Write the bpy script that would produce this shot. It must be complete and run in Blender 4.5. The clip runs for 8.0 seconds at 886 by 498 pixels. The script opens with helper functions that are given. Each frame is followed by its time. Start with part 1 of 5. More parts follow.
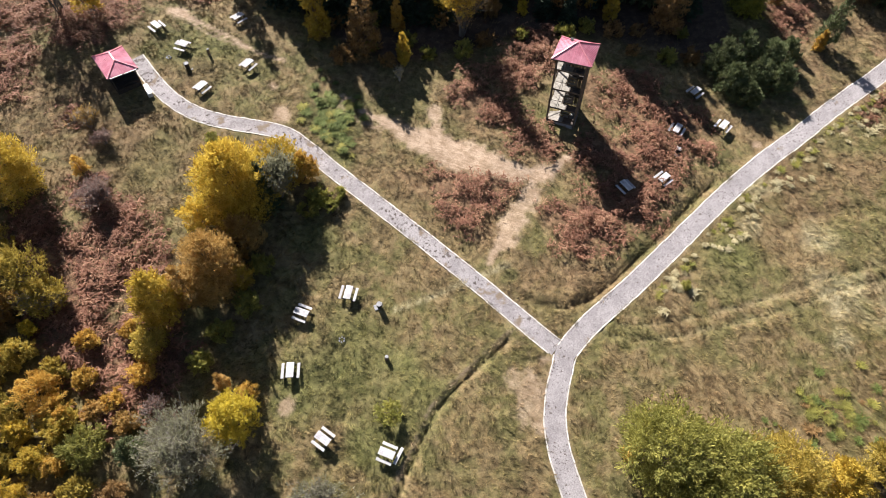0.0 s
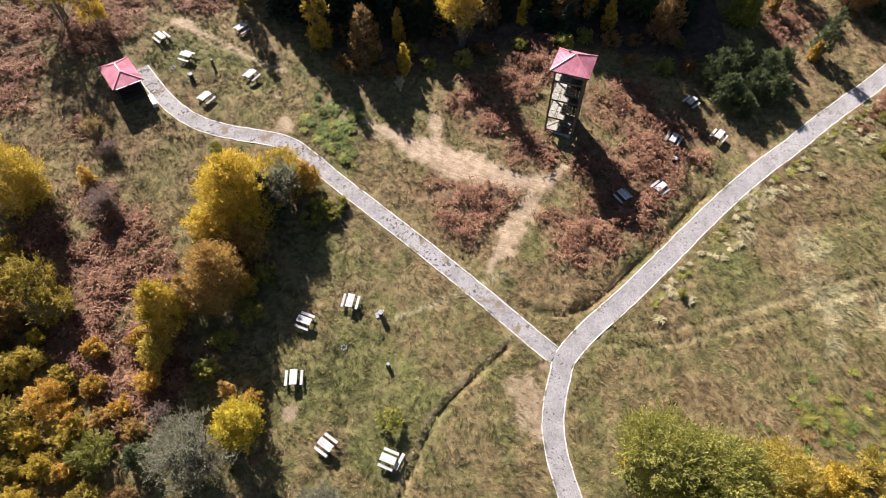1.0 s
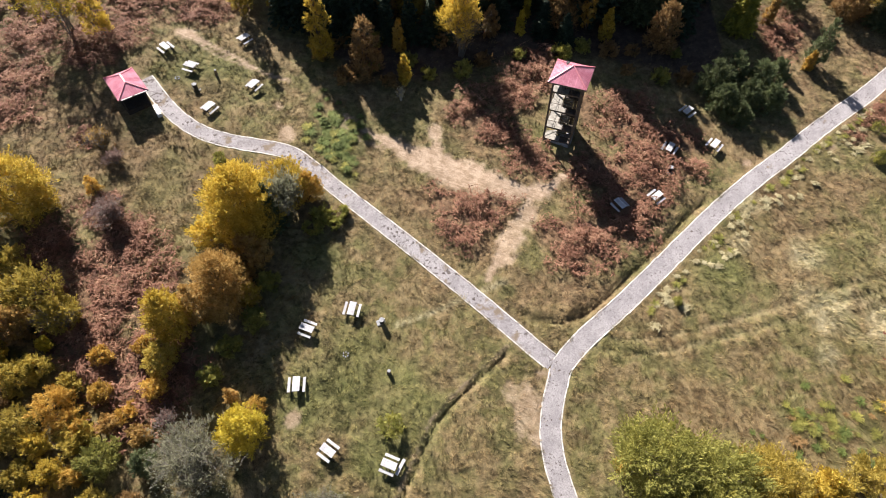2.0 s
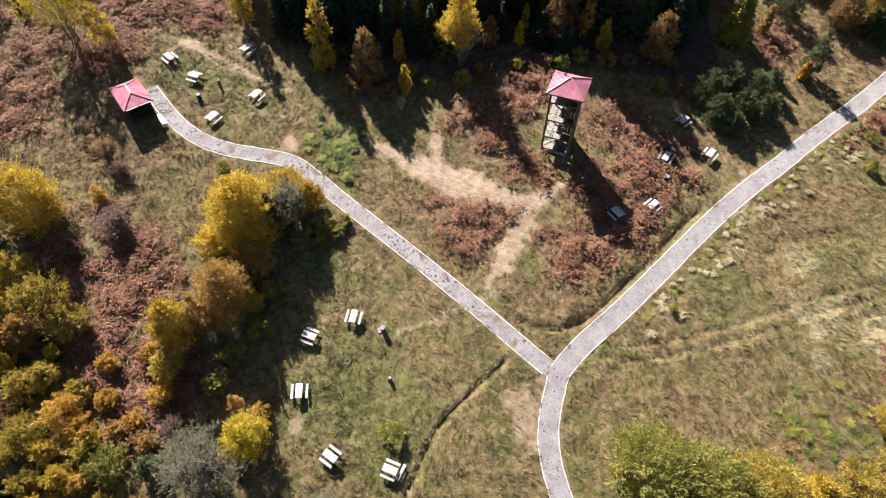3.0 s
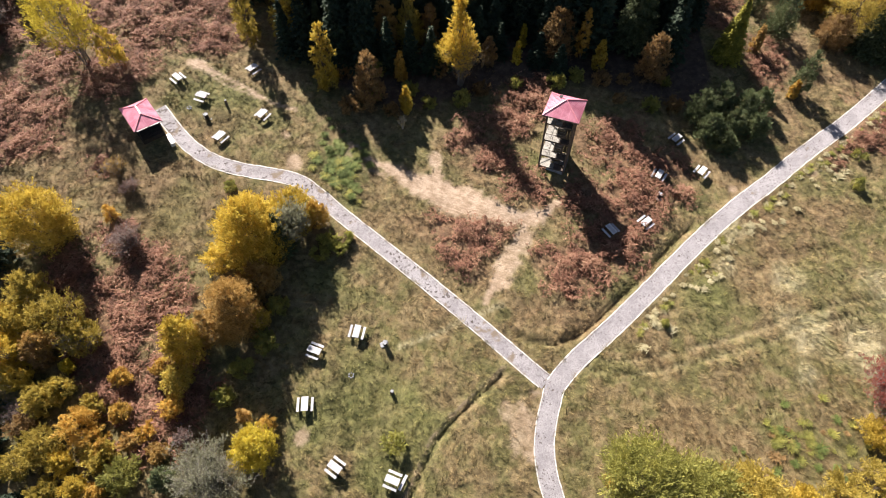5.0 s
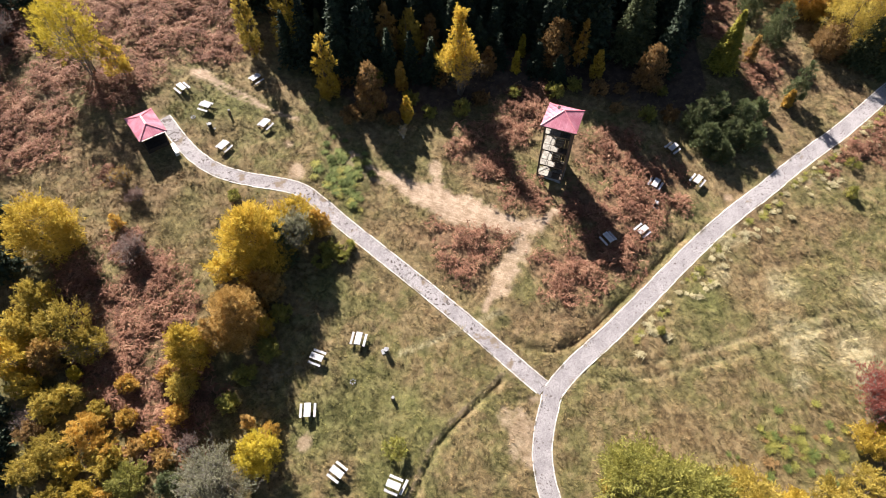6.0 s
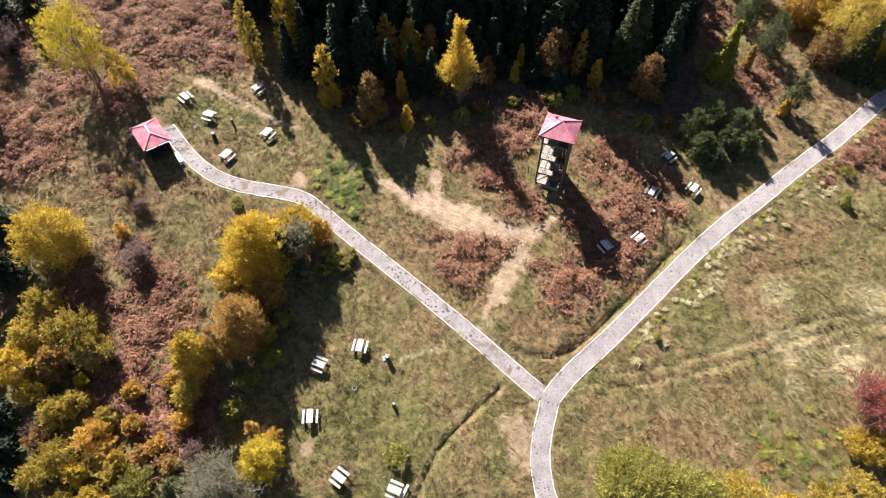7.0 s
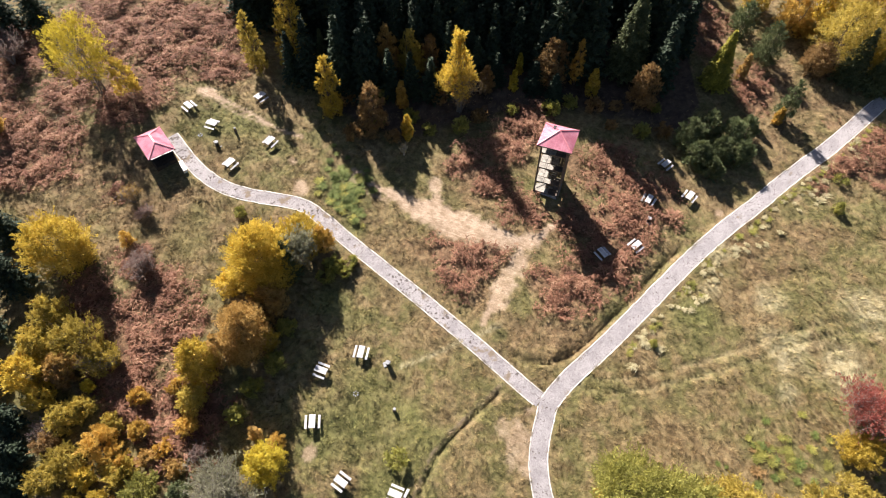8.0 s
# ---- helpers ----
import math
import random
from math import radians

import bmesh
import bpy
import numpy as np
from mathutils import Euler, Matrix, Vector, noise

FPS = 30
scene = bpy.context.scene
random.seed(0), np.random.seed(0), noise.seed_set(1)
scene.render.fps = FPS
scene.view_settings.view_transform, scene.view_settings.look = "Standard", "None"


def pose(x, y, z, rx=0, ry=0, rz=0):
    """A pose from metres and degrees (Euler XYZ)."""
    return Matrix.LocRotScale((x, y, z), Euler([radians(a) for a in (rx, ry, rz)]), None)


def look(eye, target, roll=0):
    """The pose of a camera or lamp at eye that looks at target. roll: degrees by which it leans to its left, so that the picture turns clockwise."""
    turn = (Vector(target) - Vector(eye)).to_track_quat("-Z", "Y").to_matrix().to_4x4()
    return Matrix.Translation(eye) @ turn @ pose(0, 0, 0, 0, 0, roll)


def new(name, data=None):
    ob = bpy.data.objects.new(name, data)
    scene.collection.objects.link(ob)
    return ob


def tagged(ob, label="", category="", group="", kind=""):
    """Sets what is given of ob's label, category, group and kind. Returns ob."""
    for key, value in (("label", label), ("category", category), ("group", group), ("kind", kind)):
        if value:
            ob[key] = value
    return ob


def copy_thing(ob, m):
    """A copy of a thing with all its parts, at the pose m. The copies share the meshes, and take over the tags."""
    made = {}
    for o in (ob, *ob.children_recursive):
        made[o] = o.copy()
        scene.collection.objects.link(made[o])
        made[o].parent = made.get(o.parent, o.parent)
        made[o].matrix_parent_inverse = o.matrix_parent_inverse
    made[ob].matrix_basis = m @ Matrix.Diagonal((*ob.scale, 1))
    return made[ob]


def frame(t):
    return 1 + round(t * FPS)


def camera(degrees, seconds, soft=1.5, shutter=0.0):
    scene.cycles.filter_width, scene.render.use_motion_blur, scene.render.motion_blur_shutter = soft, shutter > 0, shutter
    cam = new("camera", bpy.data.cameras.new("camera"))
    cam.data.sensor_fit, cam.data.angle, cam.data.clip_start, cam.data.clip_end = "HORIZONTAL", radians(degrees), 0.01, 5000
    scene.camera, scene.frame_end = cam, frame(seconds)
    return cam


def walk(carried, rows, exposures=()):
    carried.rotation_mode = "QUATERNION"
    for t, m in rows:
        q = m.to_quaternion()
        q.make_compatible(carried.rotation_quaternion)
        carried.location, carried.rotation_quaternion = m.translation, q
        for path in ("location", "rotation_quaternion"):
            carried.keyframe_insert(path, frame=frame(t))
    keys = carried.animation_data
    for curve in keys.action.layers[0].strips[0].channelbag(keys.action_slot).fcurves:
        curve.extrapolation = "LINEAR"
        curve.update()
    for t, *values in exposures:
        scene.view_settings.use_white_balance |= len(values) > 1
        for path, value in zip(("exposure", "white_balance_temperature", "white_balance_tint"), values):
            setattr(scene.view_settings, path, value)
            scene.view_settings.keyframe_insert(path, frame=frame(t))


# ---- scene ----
cam = camera(75.6, 8.0, soft=1.0)
METRES, EYE, TILT, LEAN, TURN = 12.0, 50.5, -53.0, 0.0, 0.0
ROWS = [
    (0.0, 0.0, 0.0, 0.0, -0.0, 0.0, 0.0),
    (0.5, -0.0014, -0.0435, 0.0382, -0.0, -0.01, 0.0),
    (1.0, -0.0008, -0.0904, 0.0779, 0.01, -0.01, 0.01),
    (1.5, 0.0004, -0.1356, 0.116, 0.02, -0.01, 0.01),
    (3.0, 0.0017, -0.2802, 0.2367, 0.01, -0.05, 0.01),
    (3.5, 0.0026, -0.3263, 0.2768, 0.02, -0.06, 0.02),
    (4.0, 0.0036, -0.3758, 0.3176, 0.02, -0.06, 0.03),
    (4.5, 0.0045, -0.4225, 0.3595, 0.04, -0.08, 0.04),
    (6.0, 0.0049, -0.5699, 0.4808, 0.04, -0.07, 0.05),
    (6.5, 0.006, -0.6171, 0.521, 0.04, -0.07, 0.05),
    (7.0, 0.0057, -0.6665, 0.5642, 0.03, -0.09, 0.06),
    (7.5, 0.0066, -0.7142, 0.6031, 0.03, -0.09, 0.06),
    (8.0, 0.0077, -0.7642, 0.6444, 0.03, -0.11, 0.07),
]
walk(cam, [(t, pose(0, 0, EYE, TILT, LEAN, TURN) @ pose(METRES * x, METRES * y, METRES * z, 90 + pitch, roll, yaw)) for t, x, y, z, yaw, pitch, roll in ROWS],
     exposures=((0.0, 1.60, 6250, 13), (8.0, 1.84, 6430, 14)))

# ---- light ----
SUN_TO = Vector((-0.349, 0.670, 0.656)).normalized()
world = bpy.data.worlds.new("sky")
scene.world = world
world.use_nodes = True
wn = world.node_tree.nodes
sky = wn.new("ShaderNodeTexSky")
sky.sky_type, sky.sun_disc = "NISHITA", False
sky.sun_elevation, sky.sun_rotation = math.asin(SUN_TO.z), math.atan2(SUN_TO.x, SUN_TO.y)
world.node_tree.links.new(sky.outputs[0], wn["Background"].inputs[0])
wn["Background"].inputs[1].default_value = 0.029
sun = new("sun", bpy.data.lights.new("sun", "SUN"))
sun.data.energy, sun.data.angle, sun.data.color = 5.0, radians(0.53), (1.0, 0.94, 0.85)
sun.matrix_world = look(SUN_TO * 200, (0, 0, 0))


# ---- numbers and noise ----
def smooth(a, b, v):
    t = np.clip((v - a) / (b - a), 0, 1)
    return t * t * (3 - 2 * t)


def lattice(ix, iy, seed):
    h = (ix.astype(np.int64) * 374761393 + iy.astype(np.int64) * 668265263 + seed * 974711) & 0x7FFFFFFF
    h = ((h ^ (h >> 13)) * 1274126177) & 0x7FFFFFFF
    return ((h ^ (h >> 16)) & 0xFFFF) / 65535.0


def vnoise(x, y, size, seed=0):
    """Value noise, 0 to 1, with bumps of about that size in metres."""
    x, y = np.asarray(x, float) / size, np.asarray(y, float) / size
    ix, iy = np.floor(x), np.floor(y)
    u, v = smooth(0, 1, x - ix), smooth(0, 1, y - iy)
    a, b = lattice(ix, iy, seed), lattice(ix + 1, iy, seed)
    c, d = lattice(ix, iy + 1, seed), lattice(ix + 1, iy + 1, seed)
    return (a * (1 - u) + b * u) * (1 - v) + (c * (1 - u) + d * u) * v


def fnoise(x, y, size, seed=0):
    return (vnoise(x, y, size, seed) + 0.5 * vnoise(x, y, size / 2.1, seed + 1) + 0.25 * vnoise(x, y, size / 4.3, seed + 2)) / 1.75


def curve_points(pts, step=0.4):
    """A smooth line through plan points, resampled at even steps."""
    p = np.array(pts, float)
    p = np.vstack([2 * p[0] - p[1], p, 2 * p[-1] - p[-2]])
    out = []
    for i in range(1, len(p) - 2):
        n = max(2, int(np.linalg.norm(p[i + 1][:2] - p[i][:2]) / step))
        for t in np.arange(n) / n:
            out.append(0.5 * (2 * p[i] + (p[i + 1] - p[i - 1]) * t + (2 * p[i - 1] - 5 * p[i] + 4 * p[i + 1] - p[i + 2]) * t * t
                              + (3 * p[i] - p[i - 1] - 3 * p[i + 1] + p[i + 2]) * t ** 3))
    return np.array(out + [p[-2]])


def line_distance(x, y, pts):
    """Distance from plan points to a line, and the line's third number (a half width) at the nearest place."""
    best, wide, side = np.full(np.shape(x), 1e9), np.zeros(np.shape(x)), np.zeros(np.shape(x))
    pts = [tuple(p) + (0,) * (3 - len(p)) for p in pts]
    if len(pts) == 1:
        pts = pts * 2
    for (ax, ay, aw), (bx, by, bw) in zip(pts, pts[1:]):
        dx, dy = bx - ax, by - ay
        t = np.clip(((x - ax) * dx + (y - ay) * dy) / (dx * dx + dy * dy + 1e-9), 0, 1)
        d = np.hypot(x - ax - t * dx, y - ay - t * dy)
        s = np.sign((x - ax) * dy - (y - ay) * dx)
        near = d < best
        best, wide, side = np.where(near, d, best), np.where(near, aw + t * (bw - aw), wide), np.where(near, s, side)
    return best, wide, side


# ---- the plan, in metres ----
PATH_WEST = [(-37.13, 59.94), (-36.05, 58.71), (-34.28, 56.61), (-32.39, 54.74), (-30.14, 53.1), (-27.69, 51.98), (-24.37, 51.24), (-21.11, 50.81), (-18.13, 50.12), (-15.36, 48.19), (-12.27, 45.5), (-8.97, 42.91), (-5.14, 39.87), (-1.44, 36.88), (2.12, 33.93), (5.55, 31.03), (8.84, 28.12), (11.23, 26.14)]
PATH_EAST = [(12.02, 25.54), (13.3, 27.12), (15.21, 28.98), (17.01, 30.47), (19.64, 32.63), (23.11, 35.7), (26.62, 38.91), (30.47, 42.43), (34.44, 45.84), (38.34, 48.87), (42.32, 51.7), (46.56, 54.98), (51.07, 58.23), (56.51, 62.09), (70.36, 73.22), (76.7, 78.45)]
PATH_SOUTH = [(12.02, 25.54), (11.69, 24.34), (10.95, 22.1), (10.51, 19.4), (10.67, 16.95), (11.13, 15.07), (11.71, 13.01), (12.66, 10.37), (13.86, 7.84)]
SAND_TRACK = [(-12.1, 55.6, 0.3), (-9.6, 53.8, 0.42), (-6.7, 52.2, 0.65), (-4.2, 50.9, 1.2), (-1.3, 49.6, 1.8), (1.8, 48.4, 1.9), (4.6, 47.2, 1.65), (8.1, 46.0, 1.4), (10.8, 45.6, 1.0), (12.6, 46.6, 0.6), (14.2, 48.2, 0.45)]
SAND_FORK = [(10.4, 45.4, 1.05), (9.2, 42.7, 1.05), (8.1, 40.5, 0.95), (7.0, 38.4, 0.8), (5.7, 36.3, 0.5), (4.9, 34.9, 0.25)]
SAND_KNOB = [(-0.9, 54.2, 0.8), (-0.6, 51.9, 1.0), (-1.0, 49.8, 1.0)]
SAND_RILL = [(-12.4, 54.6, 0.16), (-10.3, 52.7, 0.18), (-7.4, 51.4, 0.25)]
OLD_TRACK = [(-34.3, 67.9, 0.7), (-33.2, 67.7, 0.85), (-30.5, 66.3, 0.2), (-26.8, 64.4, 0.2), (-23.6, 62.4, 0.2), (-19.7, 61.0, 0.2)]
OLD_TRACK_TWIN = [(-33.1, 67.1, 0.15), (-29.9, 65.1, 0.15), (-25.9, 63.2, 0.15), (-24.3, 62.6, 0.15)]
BARE_SPOTS = [(-20.1, 56.7, 0.5), (-18.9, 52.8, 1), (-14.7, 20.2, 0.6), (37.2, 50.6, 0.6), (48.1, 53.1, 0.6), (25.7, 34.1, 0.3)]
BARE_PATCH = [(9.7, 24.8, 0.3), (8.4, 22.9, 0.9), (7.6, 20.8, 0.7), (9.3, 21.7, 0.5), (9.6, 19.4, 0.2)]
DITCH_SOUTH = [(6.51, 27), (3.63, 24.48), (0.86, 21.95), (-0.74, 20.14), (-2.02, 17.52), (-3.35, 14.69), (-4.66, 11.98), (-5.53, 9.4)]
DITCH_EAST = [(31.27, 45.65), (28.31, 43.11), (24.5, 39.56), (20.88, 36.18), (17.43, 32.96), (14.87, 31.21), (12.46, 30.39), (9.28, 30.51), (8.18, 31.38)]
WHEEL_TRACK = [(51.63, 35.29), (47.1, 34.77), (41.37, 33.36), (36.1, 31.48), (31.68, 30.24), (26.76, 29.01), (20.81, 27.91), (16.85, 28.31)]
FOOT_TRACK = [(6.89, 34.74), (2.1, 32.76), (-1.38, 31.17), (-4.78, 29.73)]
STRAW = [(41.1, 38.5, 2), (40.2, 27.4, 1.5), (41.6, 32.1, 3), (35.8, 44.8, 2), (33.9, 39.8, 1.5), (48.2, 30.2, 3.5), (52.9, 36.4, 3), (-52.1, 62.6, 3)]
BRACKEN = [(22.8, 56.0, 6, 6.5), (24.6, 50.0, 6.5, 6.5), (15.6, 39.6, 5.6, 4.0), (20.6, 43.2, 5, 5), (12.7, 63.9, 4, 5), (10.7, 50.8, 4, 4), (8.2, 60.4, 5, 4), (3.9, 43.9, 5, 4.5), (1.6, 40.4, 3, 3), (18.0, 49.5, 3.5, 4.5), (-31.4, 32.4, 4, 4), (-34.6, 38.2, 3.6, 3.6), (28.3, 53.7, 3, 4), (-35.5, 32.8, 7.5, 7.5), (-31.2, 25.6, 6.5, 7)]
BRACKEN += [(6.8, 54.2, 3.6, 2.4), (2.6, 56.6, 3.4, 2.0), (-37.4, 40.8, 3, 3), (-44.4, 65, 5, 5), (-52.4, 65.1, 4, 5), (53.1, 57.9, 4, 3), (46.2, 71.4, 3, 5), (-41.7, 36, 4, 4), (-28.9, 20.9, 4, 4), (-41.8, 50.7, 2, 3), (-54.3, 57.8, 6, 8), (-45.2, 78, 9, 9), (-37.1, 78.8, 7, 7), (-32, 73.6, 5, 4), (-61.6, 71.7, 5, 8), (42.7, 84.7, 4, 7), (47.3, 70.6, 3, 4), (59.6, 61.4, 6, 4), (56.0, 58.8, 5, 4), (51.6, 55.6, 3, 2.4), (62.0, 57.0, 5, 4), (-51.6, 80.8, 8, 8)]
GREEN = [(12, 52.5, 2.4, 3), (-12.9, 53.4, 4, 5), (-11.9, 48.7, 2.5, 3), (-8.8, 22.9, 9, 7), (-13.4, 37.3, 3, 3), (31.5, 36.5, 4, 3.4), (-6.9, 17, 4, 3), (-29.3, 60.9, 7, 5), (-33.6, 44.5, 6, 5)]
TABLES = [(-14.43, 23.38, 93), (-9.52, 31.08, 80), (-13.95, 28.93, -20), (-10.86, 17.45, -34), (-5.07, 16.32, -21), (-35.51, 64.75, -41), (-31.88, 61.91, -19), (-23.62, 59.51, 58), (-28.39, 55.71, 56), (-25.95, 67.08, 48), (27.72, 52.11, 55), (24.94, 45.32, 39), (33.38, 52.71, 48), (31, 57.75, 40), (20.48, 44.21, -56)]
PATH_MAIN = PATH_SOUTH[::-1] + PATH_EAST[1:]
WEST_HALF, MAIN_HALF = 0.86, 0.98
LINE_WEST, LINE_MAIN = curve_points(PATH_WEST), curve_points(PATH_MAIN)
TOWER, GAZEBO = (14.45, 54.4), (-37.9, 56.9)


def slope(x, y):
    """The hillside without its small relief."""
    u, v = np.clip(x, -90, 90) / 40, (np.clip(y, -30, 150) - 40) / 40
    return 2.958 - 1.794 * u + 8.498 * v + 0.664 * u * u - 0.15 * u * v - 0.839 * v * v


def coarse(line):
    return [tuple(p) for p in line[::4]]


def path_cover(x, y, grow=0.0):
    dw, dm = line_distance(x, y, coarse(LINE_WEST))[0], line_distance(x, y, coarse(LINE_MAIN))[0]
    return np.maximum(1 - smooth(WEST_HALF + grow, WEST_HALF + 0.25 + grow, dw), 1 - smooth(MAIN_HALF + grow, MAIN_HALF + 0.25 + grow, dm))


def soil_mask(x, y):
    rough = (fnoise(x, y, 1.6, 5) - 0.5) * 1.9
    m = np.zeros(np.shape(x))
    for line, amount, ragged in ((SAND_TRACK, 1, 0.8), (SAND_FORK, 0.85, 1.0), (SAND_KNOB, 0.9, 1.0), (SAND_RILL, 0.8, 0.4), (OLD_TRACK, 1.0, 0.2), (OLD_TRACK_TWIN, 0.7, 0.2), ([(a, b, w + 0.35) for a, b, w in BARE_PATCH], 0.6, 2.6)):
        d, w, _ = line_distance(x, y, line)
        k = np.clip(w * 1.2, 0.25, 1)
        m = np.maximum(m, amount * (1 - smooth(-0.35, 0.55, (d - w + rough * ragged * k) / k + (vnoise(x, y, 0.5, 12) - 0.5) * 0.7)))
    for sx, sy, r in BARE_SPOTS:
        m = np.maximum(m, 0.8 * (1 - smooth(-0.2, 0.3, np.hypot(x - sx, (y - sy)) - r + rough * 0.7)))
    for line, shift in ((DITCH_SOUTH, 0.5),):
        d, _, s = line_distance(x, y, line)
        m = np.maximum(m, 0.5 * (1 - smooth(0.0, 0.22, np.abs(d * s - shift) + rough * 0.16)))
    d = np.minimum(line_distance(x, y, coarse(LINE_WEST))[0] - WEST_HALF, line_distance(x, y, coarse(LINE_MAIN))[0] - MAIN_HALF)
    m = np.maximum(m, 0.4 * (1 - smooth(0.05, 0.45, d + (fnoise(x, y, 2.5, 9) - 0.3) * 1.4)))
    return m


def blobs(x, y, rows, seed, edge=0.55):
    m = np.zeros(np.shape(x))
    n = (fnoise(x, y, 3.5, seed) - 0.5) * 1.3
    for bx, by, rx, ry in rows:
        m = np.maximum(m, 1 - smooth(1 - edge, 1 + edge * 0.4, np.hypot((x - bx) / rx, (y - by) / ry) + n))
    return m


def straw_mask(x, y):
    m = blobs(x, y, [(a, b, r, r) for a, b, r in STRAW], 21, 0.8) * 0.6
    d, _, _ = line_distance(x, y, WHEEL_TRACK)
    m = np.maximum(m, 0.1 * (1 - smooth(0.05, 0.35, np.abs(d - 0.75) + (fnoise(x, y, 2, 31) - 0.5) * 0.8)))
    d, _, _ = line_distance(x, y, FOOT_TRACK)
    return np.maximum(m, 0.5 * (1 - smooth(0.1, 0.5, d)))


def ground_z(x, y):
    """The ground's height, with hummocks and ditches."""
    x, y = np.asarray(x, float), np.asarray(y, float)
    p = path_cover(x, y, 0.3)
    under = path_cover(x, y, -0.2)
    z = (fnoise(x, y, 6, 40) - 0.5) * 0.5 + (fnoise(x, y, 1.5, 43) - 0.5) * 0.32 * (1 - 0.6 * soil_mask(x, y))
    z = z * (1 - p) - 0.14 * under + 0.02 * (p - under)
    d, _, s = line_distance(x, y, DITCH_SOUTH)
    z = z - 0.5 * np.exp(-((d / 0.24) ** 2)) + 0.08 * np.exp(-(((d * s - 0.6) / 0.3) ** 2))
    d, _, s = line_distance(x, y, DITCH_EAST)
    z = z - 0.5 * np.exp(-((d / 0.32) ** 2)) * (1 - p)
    d, _, _ = line_distance(x, y, WHEEL_TRACK)
    z = z - 0.2 * np.exp(-(((d - 0.75) / 0.2) ** 2))
    z = z - 0.45 * np.exp(-(((x - 35.44) / 0.6) ** 2 + ((y - 23.6) / 0.5) ** 2))
    far = np.clip((np.hypot(x, y - 45) - 90) / 200, 0, 1)
    return slope(x, y) + z * (1 - far)


def gz(x, y):
    return float(ground_z(np.array([x]), np.array([y]))[0])


# ---- materials ----
def material(name, rough=0.9):
    m = bpy.data.materials.new(name)
    m.use_nodes = True
    n, l = m.node_tree.nodes, m.node_tree.links
    b = n["Principled BSDF"]
    b.inputs["Roughness"].default_value = rough
    b.inputs["Specular IOR Level"].default_value = 0.25
    return m, n, l, b


def ramp(n, stops):
    r = n.new("ShaderNodeValToRGB")
    while len(r.color_ramp.elements) < len(stops):
        r.color_ramp.elements.new(0.5)
    for e, (p, c) in zip(r.color_ramp.elements, stops):
        e.position, e.color = p, (*c, 1)
    return r


def noise_node(n, l, size, detail=4.0, rough=0.6, coords=None):
    t = n.new("ShaderNodeTexNoise")
    t.inputs["Scale"].default_value, t.inputs["Detail"].default_value, t.inputs["Roughness"].default_value = 1 / size, detail, rough
    if coords is None:
        coords = n.new("ShaderNodeNewGeometry").outputs["Position"]
    l.new(coords, t.inputs["Vector"])
    return t


def mix(n, l, fac, a, b, how="MIX"):
    m = n.new("ShaderNodeMix")
    m.data_type, m.blend_type = "RGBA", how
    for sock, v in ((m.inputs[0], fac), (m.inputs[6], a), (m.inputs[7], b)):
        if isinstance(v, (int, float)):
            sock.default_value = v
        elif isinstance(v, tuple):
            sock.default_value = (*v, 1)
        else:
            l.new(v, sock)
    return m.outputs[2]


def bump(n, l, b, height, strength=0.5, distance=0.05):
    u = n.new("ShaderNodeBump")
    u.inputs["Strength"].default_value, u.inputs["Distance"].default_value = strength, distance
    l.new(height, u.inputs["Height"])
    l.new(u.outputs[0], b.inputs["Normal"])


def plain(name, c1, c2, size=0.5, rough=0.85, metal=0.0, fine=0.04):
    """Two tones in patches, with a finer grain over them and a small relief."""
    m, n, l, b = material(name, rough)
    co = n.new("ShaderNodeTexCoord").outputs["Object"]
    a, g = noise_node(n, l, size, 5, 0.65, co), noise_node(n, l, fine, 3, 0.6, co)
    c = mix(n, l, ramp_out(n, l, a.outputs[0], 0.35, 0.65), c1, c2)
    r = n.new("ShaderNodeObjectInfo").outputs["Random"]
    h = n.new("ShaderNodeHueSaturation")
    mr = n.new("ShaderNodeMapRange")
    mr.inputs[3].default_value, mr.inputs[4].default_value = 0.86, 1.12
    l.new(r, mr.inputs[0]), l.new(mr.outputs[0], h.inputs["Value"]), l.new(c, h.inputs["Color"])
    c = mix(n, l, 0.35, h.outputs[0], mix(n, l, 1.0, h.outputs[0], g.outputs[0], "OVERLAY"))
    l.new(c, b.inputs["Base Color"])
    b.inputs["Metallic"].default_value = metal
    bump(n, l, b, g.outputs[0], 0.3, 0.01)
    return m


def ramp_out(n, l, value, a, b):
    mr = n.new("ShaderNodeMapRange")
    mr.interpolation_type = "SMOOTHSTEP"
    mr.inputs[1].default_value, mr.inputs[2].default_value = a, b
    l.new(value, mr.inputs[0])
    return mr.outputs[0]


